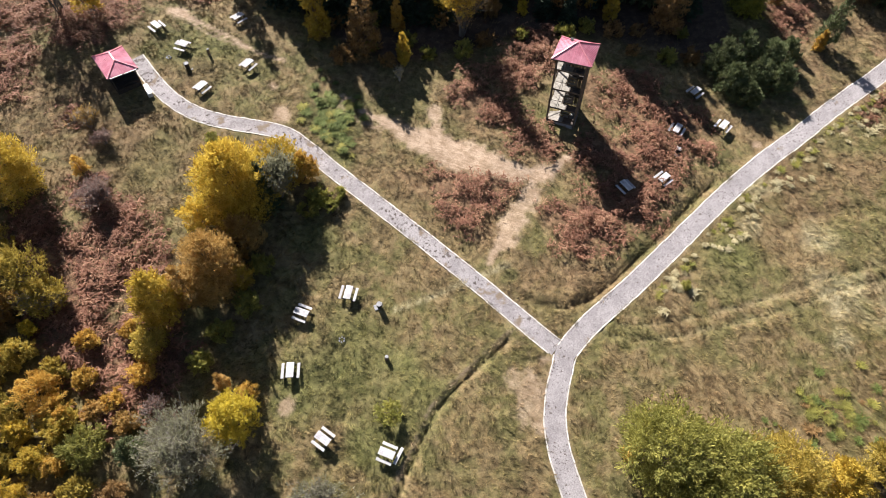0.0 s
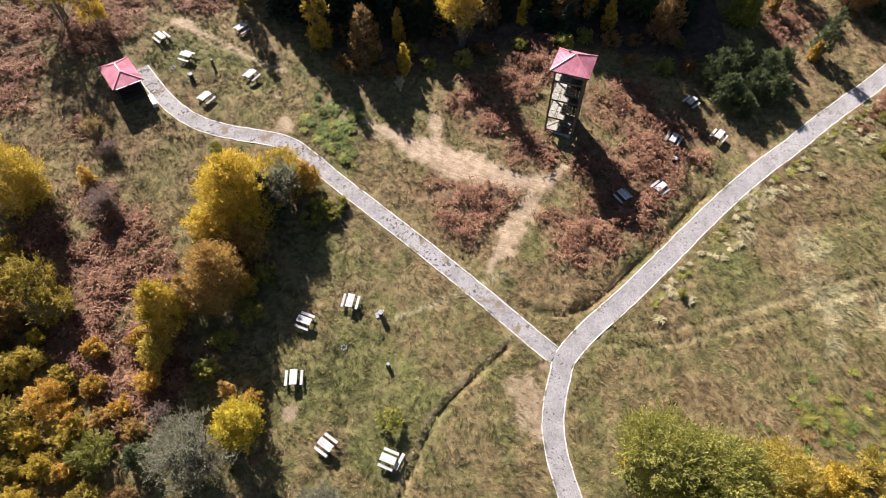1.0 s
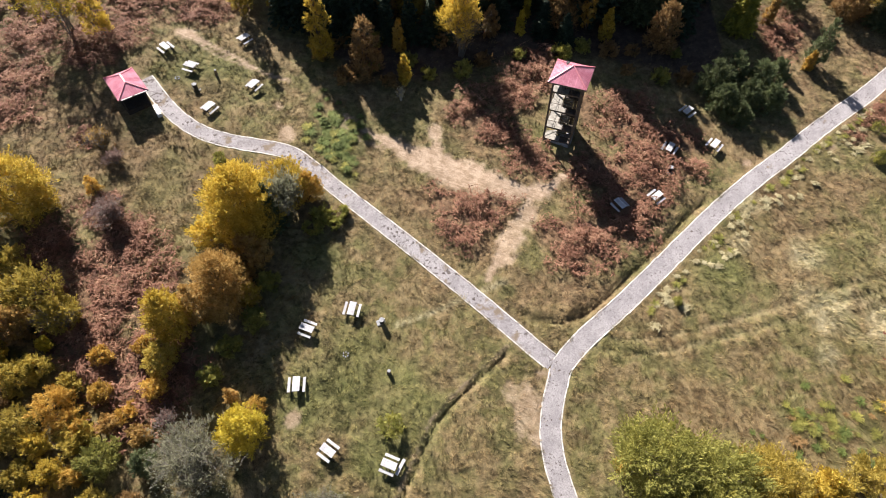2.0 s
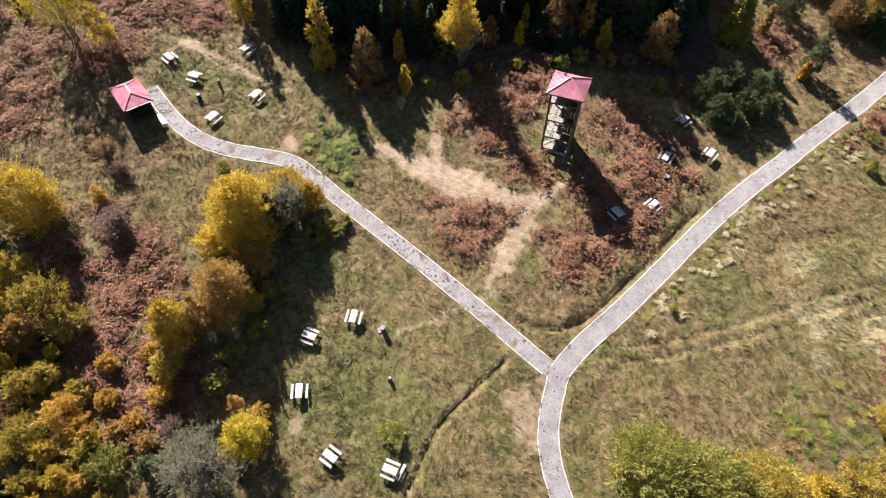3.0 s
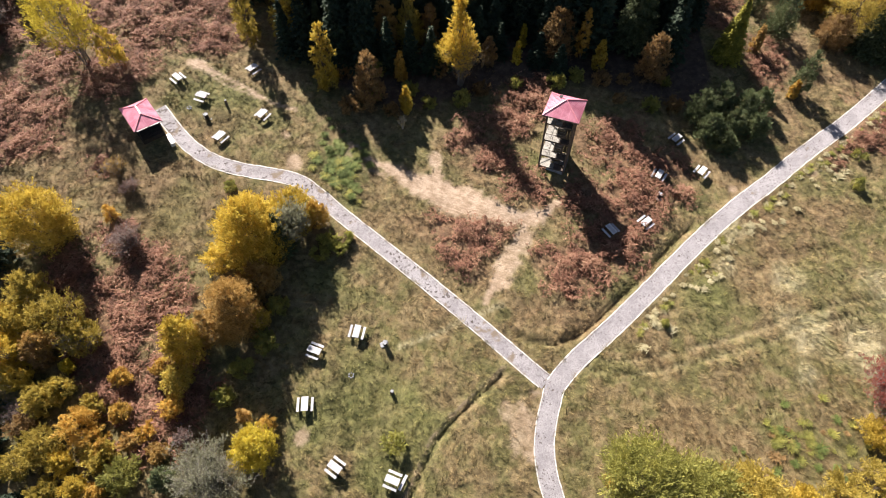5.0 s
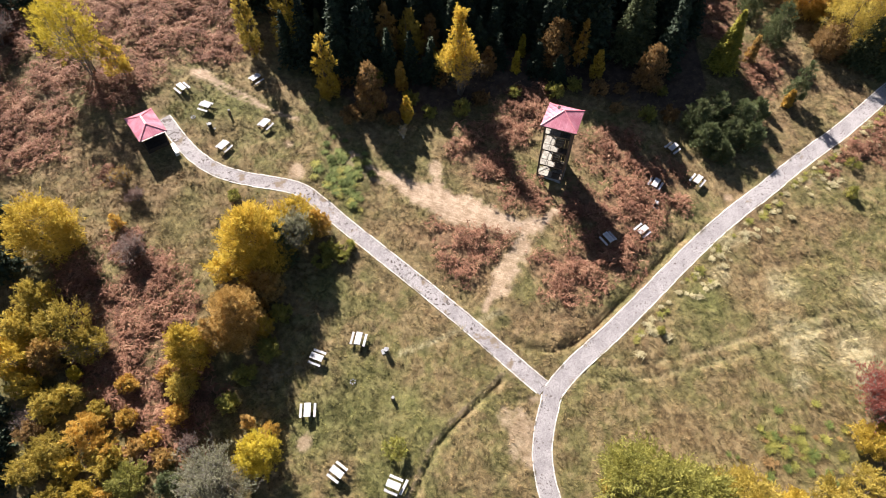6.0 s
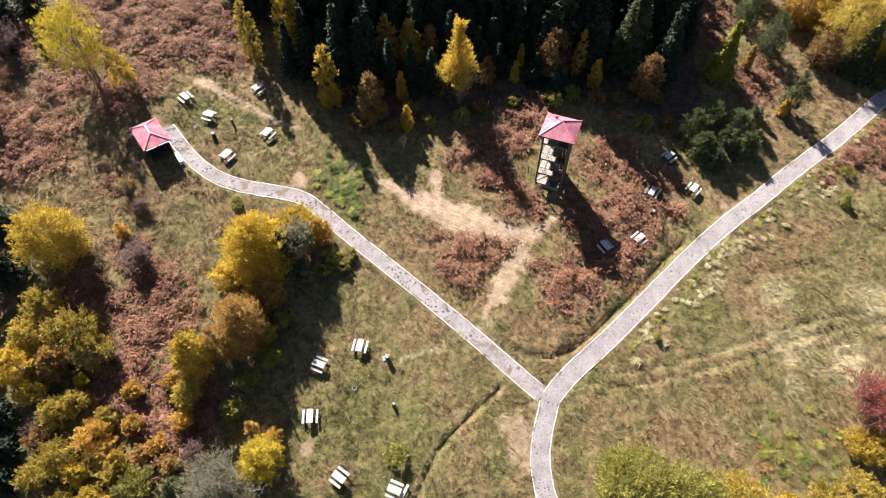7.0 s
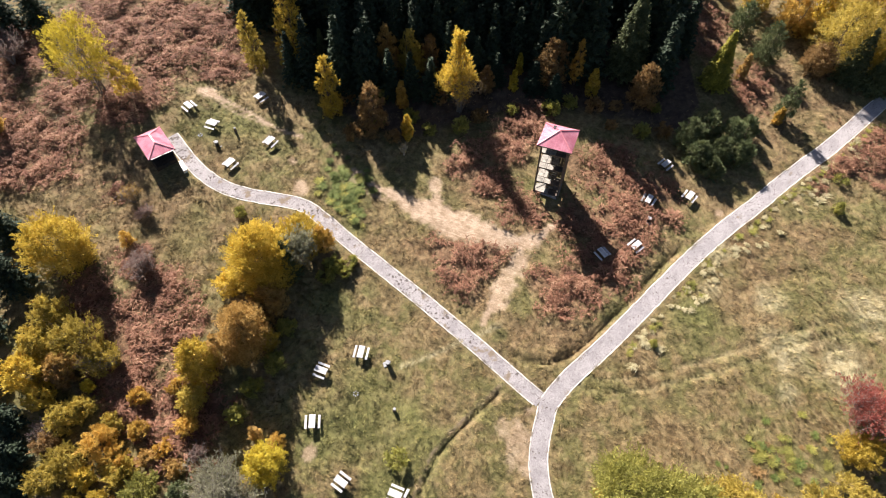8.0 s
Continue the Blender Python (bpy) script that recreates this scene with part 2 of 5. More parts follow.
def foliage(name, tones, translucent=0.42, patch=1.2):
    """Leaves: a tone for each island, in patches, and light that comes through."""
    m, n, l, b = material(name, 0.75)
    geo = n.new("ShaderNodeNewGeometry")
    info = n.new("ShaderNodeObjectInfo")
    a = noise_node(n, l, patch, 2, 0.5)
    s = n.new("ShaderNodeMath")
    s.operation = "MULTIPLY_ADD"
    s.inputs[1].default_value = 0.42
    l.new(geo.outputs["Random Per Island"], s.inputs[0])
    k = n.new("ShaderNodeMapRange")
    k.inputs[1].default_value, k.inputs[2].default_value, k.inputs[3].default_value, k.inputs[4].default_value = 0.3, 0.7, 0.0, 0.55
    l.new(a.outputs[0], k.inputs[0]), l.new(k.outputs[0], s.inputs[2])
    r = ramp(n, [(i / (len(tones) - 1), c) for i, c in enumerate(tones)])
    l.new(s.outputs[0], r.inputs[0])
    h = n.new("ShaderNodeHueSaturation")
    mr = n.new("ShaderNodeMapRange")
    mr.inputs[3].default_value, mr.inputs[4].default_value = 0.95, 1.3
    l.new(info.outputs["Random"], mr.inputs[0]), l.new(mr.outputs[0], h.inputs["Value"]), l.new(r.outputs[0], h.inputs["Color"])
    l.new(h.outputs[0], b.inputs["Base Color"])
    t = n.new("ShaderNodeBsdfTranslucent")
    l.new(h.outputs[0], t.inputs["Color"])
    x = n.new("ShaderNodeMixShader")
    x.inputs[0].default_value = translucent
    l.new(b.outputs[0], x.inputs[1]), l.new(t.outputs[0], x.inputs[2])
    l.new(x.outputs[0], n["Material Output"].inputs["Surface"])
    return m


def cover_colour(n, l, jitter=None):
    """The colours of the ground's cover, by the masks soil, straw, bracken and green."""
    at = n.new("ShaderNodeAttribute")
    at.attribute_name = "cover"
    sp = n.new("ShaderNodeSeparateColor")
    l.new(at.outputs["Color"], sp.inputs[0])
    big, mid, fine = noise_node(n, l, 7, 3), noise_node(n, l, 0.9, 5, 0.65), noise_node(n, l, 0.14, 4, 0.7)
    f = ramp_out(n, l, mid.outputs[0], 0.36, 0.64)
    patch = noise_node(n, l, 2.6, 4, 0.6)
    grass = mix(n, l, f, (0.0968, 0.088, 0.032), (0.152, 0.129, 0.0544))
    dry = mix(n, l, f, (0.138, 0.1, 0.047), (0.198, 0.147, 0.075))
    grass = mix(n, l, ramp_out(n, l, patch.outputs[0], 0.42, 0.62), grass, dry)
    grass = mix(n, l, ramp_out(n, l, big.outputs[0], 0.45, 0.7), grass, mix(n, l, f, (0.135, 0.091, 0.046), (0.21, 0.153, 0.078)))
    green = mix(n, l, f, (0.086, 0.088, 0.0277), (0.138, 0.132, 0.047))
    c = mix(n, l, ramp_out(n, l, at.outputs["Alpha"], 0.0, 1.25), grass, green)
    straw = mix(n, l, f, (0.31, 0.265, 0.15), (0.46, 0.41, 0.26))
    c = mix(n, l, sp.outputs[1], c, straw)
    fern = mix(n, l, f, (0.105, 0.055, 0.034), (0.19, 0.11, 0.066))
    c = mix(n, l, sp.outputs[2], c, fern)
    clump = noise_node(n, l, 0.55, 3, 0.55)
    c = mix(n, l, 1.0, c, mix(n, l, ramp_out(n, l, clump.outputs[0], 0.36, 0.64), (0.82, 0.83, 0.82), (1.2, 1.19, 1.17)), "MULTIPLY")
    sand = mix(n, l, f, (0.27, 0.195, 0.135), (0.37, 0.28, 0.205))
    churn = n.new("ShaderNodeMapping")
    churn.vector_type = "TEXTURE"
    churn.inputs["Rotation"].default_value, churn.inputs["Scale"].default_value = (0, 0, -0.36), (2.6, 0.55, 1)
    l.new(n.new("ShaderNodeNewGeometry").outputs["Position"], churn.inputs["Vector"])
    ruts = noise_node(n, l, 0.6, 5, 0.7, churn.outputs[0])
    sand = mix(n, l, 1.0, sand, mix(n, l, ramp_out(n, l, ruts.outputs[0], 0.36, 0.6), (0.8, 0.76, 0.7), (1.06, 1.05, 1.03)), "MULTIPLY")
    c = mix(n, l, sp.outputs[0], c, sand)
    return c, fine, mid


mat_ground, n, l, b = material("meadow_ground", 0.95)
colour, fine, mid = cover_colour(n, l)
# wood floor: needle litter, coloured extra dark to deepen the trees' shade
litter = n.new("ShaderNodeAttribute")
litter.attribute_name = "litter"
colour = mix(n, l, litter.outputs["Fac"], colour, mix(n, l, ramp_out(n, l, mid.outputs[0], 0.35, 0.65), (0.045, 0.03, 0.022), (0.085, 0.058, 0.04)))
dark = mix(n, l, ramp_out(n, l, fine.outputs[0], 0.3, 0.7), (0.75, 0.75, 0.75), (1.2, 1.2, 1.2))
l.new(mix(n, l, 1.0, colour, dark, "MULTIPLY"), b.inputs["Base Color"])
bump(n, l, b, fine.outputs[0], 0.5, 0.06)

mat_grass, n, l, b = material("grass_blades", 0.8)
colour, fine, mid = cover_colour(n, l)
isl = n.new("ShaderNodeNewGeometry").outputs["Random Per Island"]
tone = ramp(n, [(0, (0.84, 0.87, 0.78)), (0.5, (1.05, 1.02, 0.98)), (1, (1.3, 1.25, 1.18))])
l.new(isl, tone.inputs[0])
colour = mix(n, l, 1.0, colour, tone.outputs[0], "MULTIPLY")
tuft = n.new("ShaderNodeAttribute")
tuft.attribute_name = "tone"
colour = mix(n, l, 1.0, colour, tuft.outputs["Color"], "MULTIPLY")
l.new(colour, b.inputs["Base Color"])
t = n.new("ShaderNodeBsdfTranslucent")
l.new(colour, t.inputs["Color"])
x = n.new("ShaderNodeMixShader")
x.inputs[0].default_value = 0.3
l.new(b.outputs[0], x.inputs[1]), l.new(t.outputs[0], x.inputs[2]), l.new(x.outputs[0], n["Material Output"].inputs["Surface"])

def path_concrete(name, leaf, low, patches):
    """Worn concrete paving with fallen leaves, of the given size and thickness on the ground."""
    m, n, l, b = material(name, 0.9)
    a, g, s1 = noise_node(n, l, 1.8, 4), noise_node(n, l, 0.05, 4, 0.7), noise_node(n, l, leaf, 2, 0.5)
    c = mix(n, l, ramp_out(n, l, a.outputs[0], 0.35, 0.65), (0.225, 0.205, 0.208), (0.29, 0.267, 0.267))
    vo = n.new("ShaderNodeTexVoronoi")
    vo.inputs["Scale"].default_value = 1 / 0.12
    l.new(n.new("ShaderNodeNewGeometry").outputs["Position"], vo.inputs["Vector"])
    c = mix(n, l, 0.3, c, mix(n, l, 1.0, c, vo.outputs["Distance"], "OVERLAY"))
    heap = mix(n, l, ramp_out(n, l, noise_node(n, l, 3.2, 2, 0.5).outputs[0], 0.46, 0.6), (0.35, 0.35, 0.35), (1, 1, 1))
    spots = mix(n, l, 1.0, ramp_out(n, l, s1.outputs[0], low, low + 0.06), heap, "MULTIPLY")
    c = mix(n, l, spots, c, (0.075, 0.06, 0.053))
    c = mix(n, l, ramp_out(n, l, noise_node(n, l, 0.2, 2, 0.5).outputs[0], 0.68, 0.76), c, (0.13, 0.10, 0.09))
    c = mix(n, l, ramp_out(n, l, noise_node(n, l, 2.2, 4, 0.6).outputs[0], patches, patches + 0.1), c, (0.17, 0.13, 0.095))
    c = mix(n, l, 0.4, c, mix(n, l, 1.0, c, g.outputs[0], "OVERLAY"))
    l.new(c, b.inputs["Base Color"])
    bump(n, l, b, g.outputs[0], 0.5, 0.02)
    return m


mat_path_west = path_concrete("littered_concrete", 0.36, 0.56, 0.57)
mat_path_main = path_concrete("path_concrete", 0.2, 0.6, 0.64)

mat_kerb = plain("kerb_whitewash", (0.56, 0.53, 0.49), (0.36, 0.33, 0.29), 0.5, 0.9)
mat_top = plain("table_top_white", (0.45, 0.44, 0.45), (0.35, 0.34, 0.35), 0.5, 0.8)
mat_frame = plain("dark_metal_frame", (0.035, 0.035, 0.04), (0.06, 0.055, 0.05), 0.3, 0.6, 0.5)
mat_roof = plain("red_roof_metal", (0.42, 0.14, 0.19), (0.54, 0.235, 0.29), 1.2, 0.33)
mat_cap = plain("ridge_cap_metal", (0.48, 0.15, 0.19), (0.58, 0.24, 0.27), 0.8, 0.3)
mat_white = plain("white_paint", (0.72, 0.71, 0.69), (0.58, 0.56, 0.52), 0.6, 0.6)
# shelter wood, near black so the shade under its roof is in the colour
mat_shade_wood = plain("tarred_wood", (0.022, 0.018, 0.016), (0.035, 0.03, 0.026), 0.3, 0.95)
mat_dark_wood = plain("dark_stained_wood", (0.06, 0.048, 0.04), (0.11, 0.088, 0.072), 0.4, 0.7)
# pale boards for the parts of the tower that the sun reaches
mat_board = plain("bleached_floor_board", (0.29, 0.268, 0.235), (0.21, 0.192, 0.165), 0.4, 0.85)
mat_concrete = plain("pale_concrete", (0.60, 0.57, 0.52), (0.46, 0.43, 0.38), 0.5, 0.9)
mat_stone = plain("grey_stone", (0.30, 0.30, 0.31), (0.18, 0.18, 0.19), 0.3, 0.9)
mat_blue = plain("blue_plastic", (0.16, 0.20, 0.34), (0.30, 0.33, 0.42), 0.2, 0.6)
mat_bark = plain("brown_bark", (0.10, 0.075, 0.055), (0.19, 0.15, 0.115), 0.2, 0.95)
mat_birch = plain("pale_bark", (0.46, 0.43, 0.39), (0.22, 0.19, 0.17), 0.25, 0.9)
mat_twig = plain("grey_twigs", (0.13, 0.115, 0.10), (0.21, 0.19, 0.17), 0.3, 0.95)
LEAF = {
    "yellow": foliage("yellow_leaves", [(0.24, 0.165, 0.028), (0.47, 0.34, 0.05), (0.67, 0.515, 0.11)]),
    "lemon": foliage("lemon_leaves", [(0.22, 0.18, 0.025), (0.40, 0.315, 0.035), (0.56, 0.46, 0.07)]),
    "gold": foliage("gold_brown_leaves", [(0.18, 0.108, 0.032), (0.37, 0.235, 0.075), (0.56, 0.385, 0.145)]),
    "orange": foliage("orange_leaves", [(0.25, 0.14, 0.03), (0.45, 0.285, 0.06), (0.60, 0.42, 0.11)]),
    "olive": foliage("olive_leaves", [(0.19, 0.15, 0.03), (0.36, 0.275, 0.055), (0.57, 0.43, 0.10)]),
    "green": foliage("green_leaves", [(0.12, 0.125, 0.032), (0.235, 0.225, 0.055), (0.42, 0.37, 0.09)]),
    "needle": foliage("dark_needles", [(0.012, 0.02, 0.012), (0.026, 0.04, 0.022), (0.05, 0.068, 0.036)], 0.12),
    "pine": foliage("pine_needles", [(0.045, 0.06, 0.026), (0.10, 0.118, 0.052), (0.20, 0.205, 0.095)], 0.25),
    # green needles with the sun's yellow mixed into the whole crown's colour
    "lit": foliage("yellow_green_needles", [(0.09, 0.10, 0.022), (0.24, 0.22, 0.035), (0.46, 0.38, 0.06)], 0.3),
    "weed": foliage("weed_leaves", [(0.07, 0.095, 0.026), (0.14, 0.17, 0.045), (0.26, 0.28, 0.09)]),
    "grey": foliage("grey_green_leaves", [(0.13, 0.13, 0.075), (0.23, 0.225, 0.145), (0.36, 0.34, 0.24)]),
    "red": foliage("red_leaves", [(0.18, 0.045, 0.04), (0.30, 0.09, 0.07), (0.40, 0.16, 0.115)]),
    "brown": foliage("brown_leaves", [(0.12, 0.072, 0.034), (0.24, 0.15, 0.062), (0.36, 0.23, 0.10)]),
    "purple": foliage("purple_brown_twigs", [(0.10, 0.06, 0.055), (0.19, 0.125, 0.11), (0.30, 0.21, 0.17)]),
    "straw": foliage("straw_blades", [(0.24, 0.20, 0.10), (0.38, 0.33, 0.19), (0.52, 0.47, 0.30)], 0.3, 0.6),
    "fern": foliage("bracken_fronds", [(0.082, 0.042, 0.027), (0.178, 0.084, 0.053), (0.275, 0.137, 0.085), (0.42, 0.27, 0.17)], 0.35, 1.7),
}


# ---- mesh helpers ----
def mesh_of(name, verts, faces, mat):
    """A mesh from arrays of places and of faces that all have the same number of corners."""
    verts, faces = np.asarray(verts, np.float32), np.asarray(faces, np.int32)
    me = bpy.data.meshes.new(name)
    me.vertices.add(len(verts))
    me.vertices.foreach_set("co", verts.ravel())
    k = faces.shape[1]
    me.loops.add(faces.size)
    me.loops.foreach_set("vertex_index", faces.ravel())
    me.polygons.add(len(faces))
    me.polygons.foreach_set("loop_start", np.arange(len(faces), dtype=np.int32) * k)
    me.update(calc_edges=True)
    me.materials.append(mat)
    return me


def part(name, bm, mat, parent, label="", place=None):
    """Links a bmesh or a mesh as one object under a thing or a part."""
    if isinstance(bm, bmesh.types.BMesh):
        me = bpy.data.meshes.new(name)
        bm.to_mesh(me)
        bm.free()
        me.materials.append(mat)
    else:
        me = bm
    ob = new(name, me)
    ob.parent = parent
    if place is not None:
        ob.matrix_basis = place
    return tagged(ob, label) if label else ob


def thing(name, label, category, group="", kind="", place=None):
    ob = new(name)
    ob.empty_display_size = 0.2
    if place is not None:
        ob.matrix_basis = place
    return tagged(ob, label, category, group, kind)


def box(sx, sy, sz, at=(0, 0, 0), turn=None, bevel=0.0):
    bm = bmesh.new()
    bmesh.ops.create_cube(bm, size=1)
    bmesh.ops.scale(bm, vec=(sx, sy, sz), verts=bm.verts)
    if bevel:
        bmesh.ops.bevel(bm, geom=list(bm.edges), offset=bevel, segments=1, affect="EDGES")
    m = Matrix.Translation(at)
    if turn is not None:
        m = m @ turn
    bmesh.ops.transform(bm, matrix=m, verts=bm.verts)
    return bm


def beam(a, b, wide, deep=None):
    """A squared timber from a to b."""
    a, b = Vector(a), Vector(b)
    q = (b - a).to_track_quat("Z", "Y").to_matrix().to_4x4()
    return box(wide, deep or wide, (b - a).length, (a + b) / 2, q, min(wide, deep or wide) * 0.12)


def tube(a, b, r1, r2, sides=8):
    a, b = Vector(a), Vector(b)
    bm = bmesh.new()
    bmesh.ops.create_cone(bm, cap_ends=True, segments=sides, radius1=r1, radius2=r2, depth=(b - a).length)
    bmesh.ops.transform(bm, matrix=Matrix.Translation((a + b) / 2) @ (b - a).to_track_quat("Z", "Y").to_matrix().to_4x4(), verts=bm.verts)
    return bm


# ---- ground ----
def axis(lo, hi, step, reach):
    inner = np.arange(lo, hi + step / 2, step)
    grow = np.cumsum(step * 1.35 ** np.arange(1, 60))
    grow = grow[grow < reach]
    return np.concatenate([lo - grow[::-1], inner, hi + grow])


DULL = [(54, 69, 9, 9), (51, 73, 7, 6), (48, 62, 5, 5), (5, 54, 6, 4), (-36, 47, 9, 7), (-46, 52, 7, 9), (-24, 47.5, 6, 3), (4, 40, 6, 5), (-30, 58, 6, 4), (12, 33, 5, 3), (-3, 45, 5, 4), (44, 46, 7, 6)]


def cover_of(x, y):
    soil, straw = soil_mask(x, y), straw_mask(x, y)
    fern, green = blobs(x, y, BRACKEN, 61), blobs(x, y, GREEN, 67, 0.9)
    brown = np.maximum(0.8 * fern, 0.42 * blobs(x, y, DULL, 71, 0.9))
    return np.stack([soil, straw, brown * (1 - soil), green * (1 - 0.6 * fern)], -1)


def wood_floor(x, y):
    """Needle litter under the wood, from its front trees backwards; its dark tone also paints in the wood's shade."""
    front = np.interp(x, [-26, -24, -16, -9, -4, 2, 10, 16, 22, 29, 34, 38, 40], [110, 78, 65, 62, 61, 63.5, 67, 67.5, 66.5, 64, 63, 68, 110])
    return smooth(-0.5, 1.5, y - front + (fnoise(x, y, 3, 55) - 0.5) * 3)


def put_cover(me, cov):
    at = me.attributes.new("cover", "FLOAT_COLOR", "POINT")
    at.data.foreach_set("color", cov.astype(np.float32).ravel())


gx, gy = axis(-70, 74, 0.4, 900), axis(4, 98, 0.4, 900)
X, Y = [a.ravel() for a in np.meshgrid(gx, gy)]
ii = (np.arange(len(gy) - 1)[:, None] * len(gx) + np.arange(len(gx) - 1)).ravel()
me = mesh_of("ground", np.stack([X, Y, ground_z(X, Y)], -1), np.stack([ii, ii + 1, ii + 1 + len(gx), ii + len(gx)], -1), mat_ground)
put_cover(me, cover_of(X, Y))
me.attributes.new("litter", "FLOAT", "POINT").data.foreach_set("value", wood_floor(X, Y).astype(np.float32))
me.polygons.foreach_set("use_smooth", np.ones(len(me.polygons), dtype=bool))
ground = tagged(new("ground", me), "sloping meadow with dry grass and sandy tracks", "ground", kind="structure")


# ---- paved path with kerbs ----
def strip(name, line, half, lift, label, mat):
    d = np.gradient(line, axis=0)
    d /= np.linalg.norm(d, axis=1)[:, None]
    side = np.stack([d[:, 1], -d[:, 0]], -1)
    cols = np.linspace(-half, half, 5)
    base = slope(line[:, 0], line[:, 1])
    v = np.concatenate([np.column_stack([line + side * c, slope(*(line + side * c).T) + lift]) for c in cols])
    lo = np.concatenate([np.column_stack([line + side * c, slope(*(line + side * c).T) - 0.3]) for c in (-half, half)])
    m = len(line)
    i = np.arange(m - 1)
    f = [np.stack([k * m + i, k * m + i + 1, (k + 1) * m + i + 1, (k + 1) * m + i], -1) for k in range(4)]
    f.append(np.stack([5 * m + i, 5 * m + i + 1, i + 1, i], -1))
    f.append(np.stack([4 * m + i, 4 * m + i + 1, 6 * m + i + 1, 6 * m + i], -1))
    me = mesh_of(name, np.concatenate([v, lo]), np.concatenate(f), mat)
    me.polygons.foreach_set("use_smooth", np.zeros(len(me.polygons), dtype=bool))
    return tagged(new(name, me), label, "path", kind="structure"), side, base


path_main, side_main, base_main = strip("path_main", LINE_MAIN, MAIN_HALF, 0.03, "grey paved footpath speckled with fallen leaves", mat_path_main)
path_west, side_west, base_west = strip("path_west", LINE_WEST, WEST_HALF, 0.026, "narrow grey paved footpath leading to the shelter", mat_path_west)


def kerb_mesh(length, seed):
    bm = box(length, 0.15, 0.3, (0, 0, -0.05))
    r = random.Random(seed)
    for v in bm.verts:
        if v.co.z > 0:
            v.co.y *= 0.82
            v.co.x *= 0.996
            v.co.z += r.uniform(-0.012, 0.012)
    me = bpy.data.meshes.new("kerb_stone")
    bm.to_mesh(me)
    bm.free()
    me.materials.append(mat_kerb)
    return me


KERB_MESHES = [kerb_mesh(1.02, k) for k in range(4)]


# ---- plants ----
def sprays(centre, size, rng, up=0.0, long=1.0, axis=None):
    """Small leaf sprays at the centres, turned at random, or drawn out along an axis for each."""
    k = len(centre)
    nrm = rng.normal(size=(k, 3))
    nrm[:, 2] = np.abs(nrm[:, 2]) + up
    nrm /= np.linalg.norm(nrm, axis=1)[:, None]
    ref = rng.normal(size=(k, 3)) if axis is None else axis / (np.linalg.norm(axis, axis=1)[:, None] + 1e-9) + rng.normal(size=(k, 3)) * 0.3
    a = np.cross(nrm, ref) if axis is None else ref
    a /= np.linalg.norm(a, axis=1)[:, None] + 1e-9
    b = np.cross(nrm, a)
    b /= np.linalg.norm(b, axis=1)[:, None] + 1e-9
    s = (size * rng.uniform(0.6, 1.35, k))[:, None]
    v = np.stack([centre - a * s * long, centre + a * s * long + b * s * 0.5, centre + a * s * 0.4 * long - b * s * 0.65], 1)
    return v.reshape(-1, 3), np.arange(3 * k).reshape(-1, 3)


def limb(points, radii, sides=6):
    """A tapered, bent limb through points."""
    p = np.array(points, float)
    ang = np.arange(sides) * 2 * np.pi / sides
    v, f = [], []
    for i, (q, r) in enumerate(zip(p, radii)):
        d = p[min(i + 1, len(p) - 1)] - p[max(i - 1, 0)]
        d /= np.linalg.norm(d) + 1e-9
        a = np.cross(d, (0.3, 0.9, 0.1))
        a /= np.linalg.norm(a) + 1e-9
        c = np.cross(d, a)
        v.append(q + r * (np.cos(ang)[:, None] * a + np.sin(ang)[:, None] * c))
    for i in range(len(p) - 1):
        k = np.arange(sides)
        f.append(np.stack([i * sides + k, i * sides + (k + 1) % sides, (i + 1) * sides + (k + 1) % sides, (i + 1) * sides + k], -1))
    return np.concatenate(v), np.concatenate(f)


def gather(pieces):
    v, f, at = [], [], 0
    for a, b in pieces:
        v.append(a), f.append(b + at)
        at += len(a)
    return np.concatenate(v), np.concatenate(f)


def profile(shape, t):
    """The crown's half width, 0 to 1, at the share t of its height."""
    if shape == "round":
        return np.sqrt(np.clip(1 - (2 * t - 0.85) ** 2 / 1.35, 0.02, 1))
    if shape == "egg":
        return np.sqrt(np.clip(1 - (1.55 * t - 0.5) ** 2 / 1.12, 0.02, 1)) * (1 - 0.25 * t)
    if shape == "spire":
        return np.clip(0.35 + 1.9 * t, 0, 1) * np.clip(1.12 - t, 0.05, 1) ** 0.75
    return np.clip(1.02 - t, 0.03, 1)


